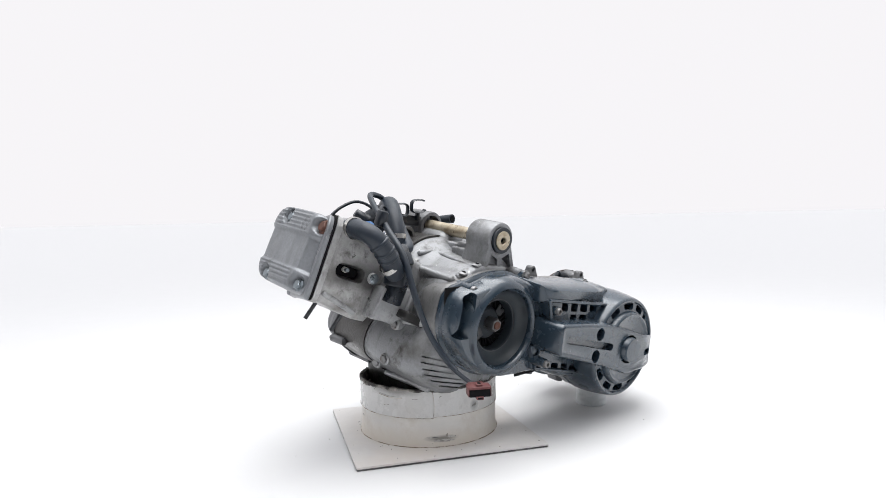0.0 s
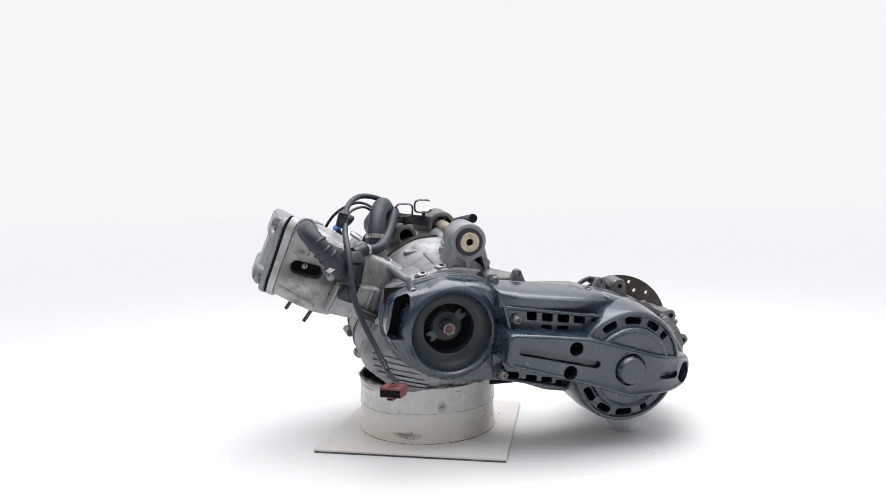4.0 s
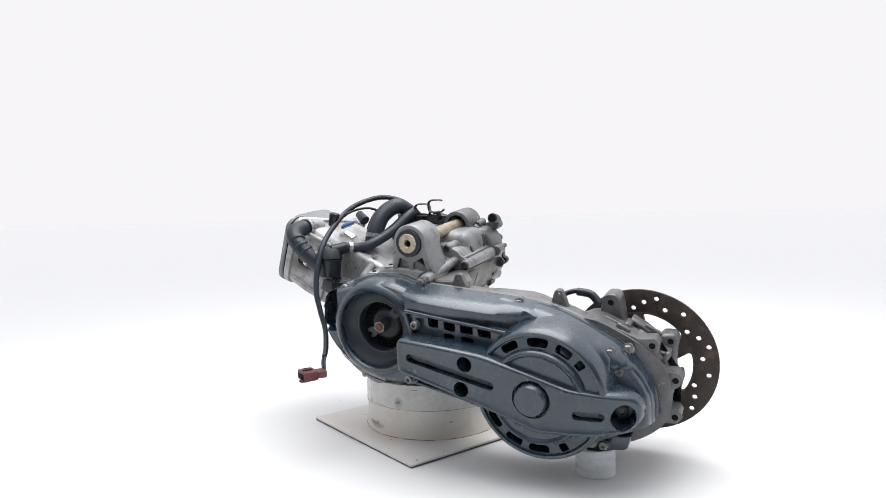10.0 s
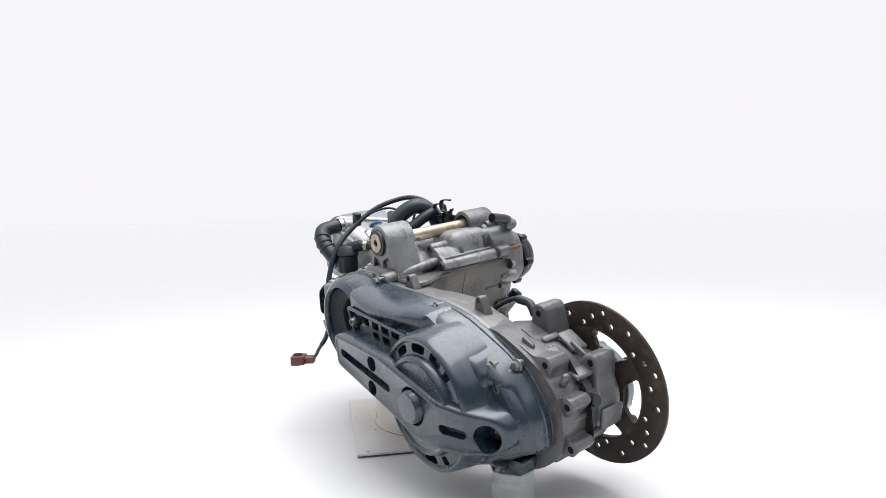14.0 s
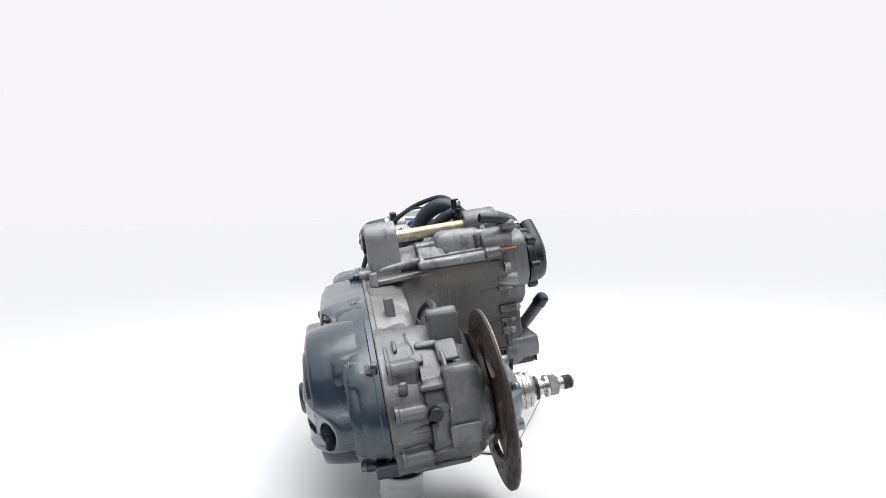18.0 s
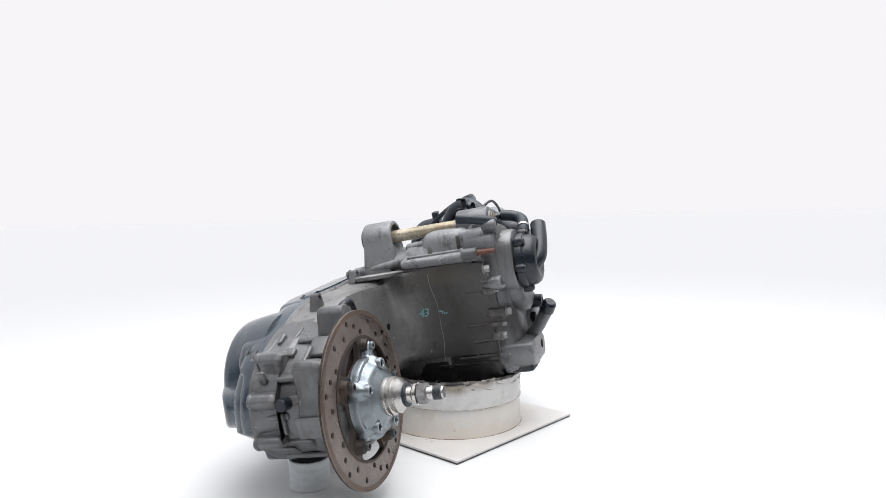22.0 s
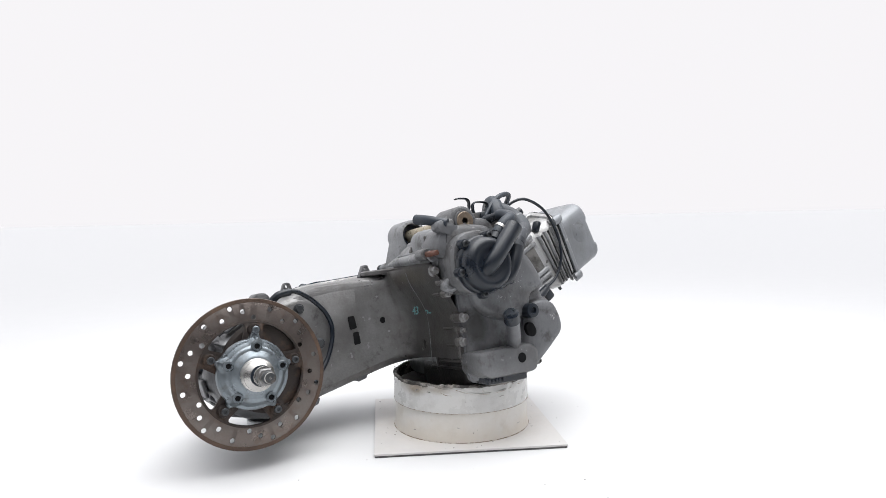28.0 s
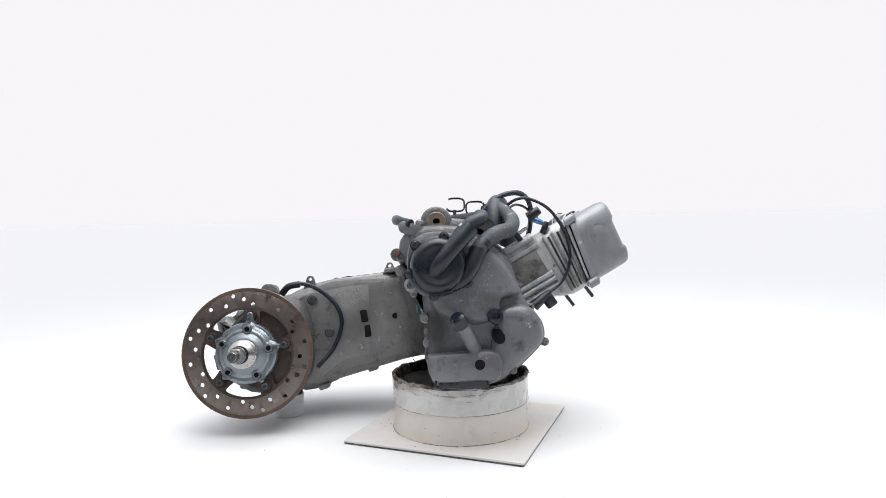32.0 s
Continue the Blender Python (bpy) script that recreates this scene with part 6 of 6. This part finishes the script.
    for k in range(5):
        a = math.pi / 2 + TURN + 2 * math.pi * k / 5
        p = (0.0440 * math.cos(a), 0.0085, 0.0440 * math.sin(a))
        if first is None:
            first = part("stud_hole", lathe(B(), [(0.0042, 0.012), (0.0088, 0.012), (0.0084, 0.0205), (0.0074, 0.0218), (0.0048, 0.0218), (0.0042, 0.0210)], SIDE, 24, close=True), ZINC, hub)
            dark = part("bore", lathe(B(), [(0, 0.0185), (0.0044, 0.0185), (0.0044, 0.0195), (0, 0.0195)], SIDE, 16), DARK, hub)
            first.matrix_basis = dark.matrix_basis = Matrix.Translation(p)
        else:
            again(first, Matrix.Translation(p))
            again(dark, Matrix.Translation(p))
        q = (0.0695 * math.cos(a), 0.0152, 0.0695 * math.sin(a))
        bolt = part("disc_bolt", cap_screw(B(), aim(q, (0, 1, 0)), 0.0058, 0.0045), ZINC if k == 0 else BOLT_DARK, disc)
        # the spoke's raised seat under the ear
        part("spoke_seat", lathe(B(), [(0, 0.001), (0.0115, 0.001), (0.0100, 0.0060), (0.0085, 0.0125), (0, 0.0125)], side(0.0700 * math.cos(a), 0.0700 * math.sin(a)), 24), RUST_DARK, disc)
    spindle = part("spindle", lathe(B(), [(0, 0.030), (0.0255, 0.030), (0.0255, 0.0375), (0.0245, 0.0385), (0.0245, 0.0395), (0.0255, 0.0405), (0.0255, 0.0440), (0.0225, 0.0455), (0.0225, 0.0475), (0.0235, 0.0485), (0.0235, 0.0520), (0.0205, 0.0545), (0.0150, 0.0600), (0.0112, 0.0615),
                                          (0.0102, 0.070), (0.0088, 0.071), (0.0084, 0.1125), (0.0075, 0.114), (0, 0.114)], SIDE, 56), STEEL, engine, "turned steel wheel spindle")
    part("castle_nut", loft(B(), ring_of(0.0140, 6), [(0.078, 0.002), (0.0795, 0), (0.0905, 0), (0.092, 0.002)]), BOLT, spindle, "steel axle nut")
    part("washer", lathe(B(), [(0.008, 0.074), (0.0148, 0.074), (0.0148, 0.078), (0.008, 0.078)], SIDE, 32, close=True), STEEL, spindle)
    part("thread_end", lathe(B(), [(0, 0.100), (0.0092, 0.100), (0.0096, 0.1005)] + [(0.0096 - 0.0007 * (i % 2), 0.101 + i * 0.0009) for i in range(12)] + [(0.0075, 0.114), (0.002, 0.1145), (0, 0.112)], SIDE, 24), BOLT_DARK, spindle, "dark threaded spindle end")
    part("seal_ring", lathe(B(), [(0.0125, 0.0600), (0.0158, 0.0600), (0.0162, 0.0615), (0.0158, 0.0632), (0.0105, 0.0632)], SIDE, 40, close=True), RUBBER, spindle, "black rubber seal ring")
    # dark bearing housing behind the disc
    part("bearing_housing", lathe(B(), [(0, -0.014), (0.076, -0.014), (0.070, -0.007), (0.050, -0.0045), (0, -0.0045)], side(-0.030, 0.008), 40), RUST_DARK, engine, "oily dark bearing housing behind the disc")


def build_hoses():
    harness = part("wiring_harness", tube(B(), [(-0.430, 0.075, 0.235), (-0.450, 0.070, 0.258), (-0.478, 0.060, 0.276), (-0.513, 0.041, 0.281), (-0.540, -0.010, 0.268), (-0.550, -0.065, 0.236), (-0.549, -0.108, 0.200),
                                                (-0.545, -0.138, 0.142), (-0.532, -0.150, 0.100), (-0.518, -0.160, 0.070), (-0.5055, -0.180, 0.044), (-0.500, -0.194, 0.033)], 0.0056, 14, 6, radii=[0.0044, 0.0046, 0.0048, 0.005, 0.0048, 0.005, 0.0055, 0.005, 0.0047, 0.0046, 0.0046, 0.0044]), RUBBER, engine, "black sleeved wiring harness")
    for d in (-0.0022, 0.0022):
        part("lead", tube(B(), [(-0.501 + d, -0.192, 0.034), (-0.496 + d, -0.203, 0.027), (-0.489 + d, -0.213, 0.020), (-0.484 + d, -0.226, 0.0165)], 0.0022, 8, 5), RUBBER, harness)
    fore = Vector((-0.55, -0.83, 0.12)).normalized()
    over = Vector((0.0, 0.139, 0.99))
    over = (over - fore * over.dot(fore)).normalized()
    m = Matrix.Translation((-0.5057, -0.2539, 0.0205)) @ Matrix((fore, over.cross(fore), over)).transposed().to_4x4()

    def at(x, y, z):
        return m @ Matrix.Translation((x, y, z))
    shell = bar(B(), (0.025, 0.0345, 0.0155), at(-0.0125, 0, 0), 0.0012)
    plug = part("connector", cut(shell, bar(B(), (0.030, 0.0325, 0.0120), at(0.004, 0, -0.0022), 0.0006)), MAROON, engine, "maroon plastic plug hanging on the harness, its black mouth open")
    part("mouth", bar(B(), (0.012, 0.0318, 0.0112), at(-0.0070, 0, -0.0022), 0.0008), DARK, plug)
    part("keyway", bar(B(), (0.016, 0.011, 0.0050), at(-0.0070, 0, -0.0092), 0.001), MAROON, plug)
    part("key_slot", bar(B(), (0.003, 0.007, 0.0026), at(0.0003, 0, -0.0092), 0.0005), DARK, plug)
    part("plug_tail", bar(B(), (0.018, 0.024, 0.0120), at(-0.0330, 0, -0.0005), 0.0015), MAROON, plug)
    part("latch", bar(B(), (0.016, 0.010, 0.0030), at(-0.0110, 0, 0.0095), 0.001), MAROON, plug)
    part("latch_gap", bar(B(), (0.010, 0.005, 0.0012), at(-0.0110, 0, 0.0109), 0.0004), DARK, plug)
    # large arched hose
    part("coolant_hose", tube(B(), [(-0.494, -0.016, 0.198), (-0.490, -0.008, 0.222), (-0.483, 0.013, 0.250), (-0.470, 0.042, 0.263), (-0.460, 0.066, 0.252), (-0.456, 0.080, 0.228), (-0.455, 0.085, 0.198)], 0.0158, 22, 6), RUBBER, engine, "thick arched black coolant hose")
    part("hose_clamp", lathe(B(), [(0.0163, -0.004), (0.0175, -0.004), (0.0175, 0.004), (0.0163, 0.004)], aim((-0.491, -0.011, 0.214), (0.1, 0.3, 1)), 32, close=True), STEEL, engine, "thin steel hose clamp")
    # thermostat with its hoses
    therm = part("thermostat", rod(rod(B(), (-0.548, -0.092, 0.150), (-0.542, -0.090, 0.188), 0.021, 0.022), (-0.543, -0.090, 0.185), (-0.541, -0.088, 0.205), 0.024, 0.018), BLACK, engine, "black plastic thermostat housing")
    part("spigot", rod(B(), (-0.541, -0.086, 0.198), (-0.519, -0.065, 0.2015), 0.0115), BLACK, therm)
    part("bracket", bar(B(), (0.028, 0.024, 0.034), Matrix.Translation((-0.548, -0.088, 0.137)) @ Matrix.Rotation(0.4, 4, "Y"), 0.003), BLACK, therm)
    part("coolant_hose", tube(B(), [(-0.524, -0.070, 0.202), (-0.506, -0.050, 0.198), (-0.4853, -0.038, 0.2012), (-0.4640, 0.010, 0.2190), (-0.4500, 0.048, 0.2400), (-0.4440, 0.072, 0.2480)], 0.0135, 20, 6, radii=[0.0095, 0.0092, 0.0095, 0.0105, 0.011, 0.011]), RUBBER, engine, "black hose along the cylinder")
    part("hose_clamp", lathe(B(), [(0.0096, -0.0035), (0.0110, -0.0035), (0.0110, 0.0035), (0.0096, 0.0035)], aim((-0.515, -0.060, 0.2), (1, 1, -0.2)), 32, close=True), STEEL, engine, "thin steel hose clamp")
    part("coolant_hose", tube(B(), [(-0.612, -0.052, 0.240), (-0.614, -0.078, 0.240), (-0.609, -0.104, 0.235), (-0.592, -0.114, 0.214), (-0.570, -0.109, 0.187), (-0.558, -0.101, 0.172)], 0.0150, 22, 6), RUBBER, engine, "black elbow hose from the head")
    for p, d in (((-0.573, -0.106, 0.187), (1, 0, -1)), ((-0.6125, -0.062, 0.240), (0.02, -1, 0))):
        part("hose_clamp", lathe(B(), [(0.0162, -0.004), (0.0174, -0.004), (0.0174, 0.004), (0.0162, 0.004)], aim(p, d), 32, close=True), STEEL, engine, "thin steel hose clamp")
    for k, (p, d) in enumerate((((-0.5985, -0.1115, 0.2225), (0.62, -0.3, -0.75)), ((-0.590, -0.1135, 0.2115), (0.6, 0.02, -0.8)), ((-0.582, -0.112, 0.2015), (0.6, 0.12, -0.78)))):
        part("hose_rib", lathe(B(), [(0.0155, -0.003), (0.0167, -0.002), (0.0171, 0), (0.0167, 0.002), (0.0155, 0.003)], aim(p, d), 28, close=True), RUBBER, engine)
    part("head_outlet", rod(B(), (-0.611, -0.02, 0.236), (-0.612, -0.058, 0.240), 0.015), ALU_LIGHT, engine)
    # temperature sensor, plugs and small cable
    sensor = part("sensor", bar(B(), (0.016, 0.014, 0.026), Matrix.Translation((-0.5535, -0.050, 0.252)) @ Matrix.Rotation(0.25, 4, "Y"), 0.002), BLACK, engine, "black sensor plug with blue tape")
    bm = lathe(B(), [(0, -0.002), (0.0135, -0.002), (0.0140, 0.001), (0.011, 0.0045), (0.006, 0.006), (0, 0.0065)], aim((-0.5531, -0.0086, 0.2340), (-0.35, 0, 0.9)), 28)
    part("blue_tape", bm, BLUE, sensor, "round blue plastic cap")
    part("foil", bar(B(), (0.024, 0.014, 0.006), Matrix.Translation((-0.528, -0.040, 0.221)) @ Matrix.Rotation(0.6, 4, "Y") @ Matrix.Rotation(0.4, 4, "X"), 0.002), SILVER, sensor, "crumpled silver foil")
    part("small_cable", tube(B(), [(-0.470, 0.070, 0.245), (-0.495, 0.085, 0.262), (-0.520, 0.092, 0.262), (-0.556, 0.094, 0.240), (-0.582, 0.094, 0.195), (-0.588, 0.092, 0.150), (-0.572, 0.090, 0.112), (-0.545, 0.090, 0.092)], 0.0028, 10, 6), BLACK, engine, "thin black cable looping over the head")
    part("engine_cable", tube(B(), [(-0.480, 0.085, 0.215), (-0.500, 0.078, 0.194), (-0.516, 0.076, 0.166), (-0.531, 0.075, 0.138), (-0.534, 0.080, 0.110)], 0.0052, 12, 6), BLACK, engine, "black sleeved cable beside the cylinder")
    part("cable_plug", bar(B(), (0.020, 0.018, 0.030), Matrix.Translation((-0.548, 0.082, 0.082)) @ Matrix.Rotation(0.6, 4, "Y"), 0.003), BLACK, engine, "black plug on the engine cable")
    part("cable_clip", bar(B(), (0.010, 0.016, 0.022), Matrix.Translation((-0.549, 0.072, 0.212)) @ Matrix.Rotation(-0.4, 4, "Y"), 0.002), BLACK, engine)
    part("speed_sensor_plug", rod(B(), (-0.548, 0.090, 0.094), (-0.520, 0.088, 0.070), 0.006, 0.010), BLACK, engine, "black cable plug at the crankcase")
    part("small_cable", tube(B(), [(-0.553, -0.045, 0.245), (-0.535, -0.02, 0.262), (-0.510, 0.005, 0.266), (-0.49, 0.02, 0.255)], 0.0024, 8, 5), BLACK, engine, "thin black wire")
    part("coil_plug", rod(B(), (-0.530, 0.020, 0.238), (-0.550, 0.030, 0.252), 0.010, 0.008), BLACK, engine, "black plug cap on the head")
    # breather
    part("breather_hose", tube(B(), [(-0.2815, 0.080, 0.2305), (-0.2840, 0.100, 0.2270), (-0.2900, 0.122, 0.2215), (-0.3060, 0.141, 0.2150)], 0.0085, 18, 6, radii=[0.0092, 0.0086, 0.0084, 0.0078]), RUBBER, engine, "short black breather hose")
    part("hose_mouth", lathe(B(), [(0, 0), (0.0065, 0), (0.0065, 0.0008), (0, 0.0008)], aim((-0.2813, 0.0795, 0.2306), (0.12, -1, 0.17)), 20), DARK, engine)
    # wire clips on a flat bracket
    part("clip_bracket", bar(B(), (0.088, 0.004, 0.019), Matrix.Translation((-0.396, 0.072, 0.231)) @ Matrix.Rotation(0.12, 4, "Y"), 0.001), BOLT_DARK, engine, "dark sheet metal clip bracket")
    for u, v, w, a0 in ((-0.3887, 0.060, 0.259, 0.9), (-0.424, 0.068, 0.251, 2.4)):
        pts = [(u + 0.0165 * math.copysign(abs(math.cos(a0 + t)) ** 0.6, math.cos(a0 + t)), v, w + 0.0120 * math.copysign(abs(math.sin(a0 + t)) ** 0.6, math.sin(a0 + t))) for t in [2 * math.pi * (0.80 if u > -0.4 else 0.99) * i / 20 for i in range(21)]]
        bm = tube(B(), pts, 0.0017, 8, 2)
        for q in bm.verts:
            q.co.y = v + (q.co.y - v) * 3.2
        clip = part("hose_clip", bm, BLACK, engine, "open black wire clip")
        part("stem", bar(B(), (0.006, 0.010, 0.018), Matrix.Translation((u + 0.002, v + 0.004, w - 0.019)), 0.001), BLACK, clip)
    # cable along the arm by the disc
    cable = part("brake_sensor_cable", tube(B(), [(-0.052, -0.055, 0.108), (-0.066, -0.050, 0.122), (-0.095, -0.052, 0.127), (-0.130, -0.064, 0.110), (-0.158, -0.068, 0.080), (-0.166, -0.068, 0.045), (-0.150, -0.062, 0.0), (-0.120, -0.05, -0.035)], 0.0042, 12, 6), BLACK, engine, "black cable clipped to the swing arm")
    part("sheath", tube(B(), [(-0.052, -0.055, 0.108), (-0.066, -0.050, 0.122), (-0.088, -0.051, 0.1265)], 0.0065, 12, 6), BLACK, cable)
    for u, w in ((-0.108, 0.095), (-0.142, 0.030)):
        part("cable_bolt", hex_bolt(B(), aim((u, -0.073, w), (0, 1, 0)), 0.0065, 0.008), BOLT_DARK, engine)


table = build_floor()
board, board_at = build_board()
ring, ring_at = build_ring()
roll, roll_at = build_roll()
build_belt_cover()
build_case()
build_head()
build_mounts()
build_right_side()
build_pump()
build_disc()
build_hoses()


def motions():
    steps = [i * 0.4 for i in range(81)]
    for thing, at in ((table, Matrix.Identity(4)), (board, board_at), (ring, ring_at), (roll, roll_at), (engine, ENGINE_AT)):
        walk(thing, [(t, spin(t) @ at) for t in steps])


motions()
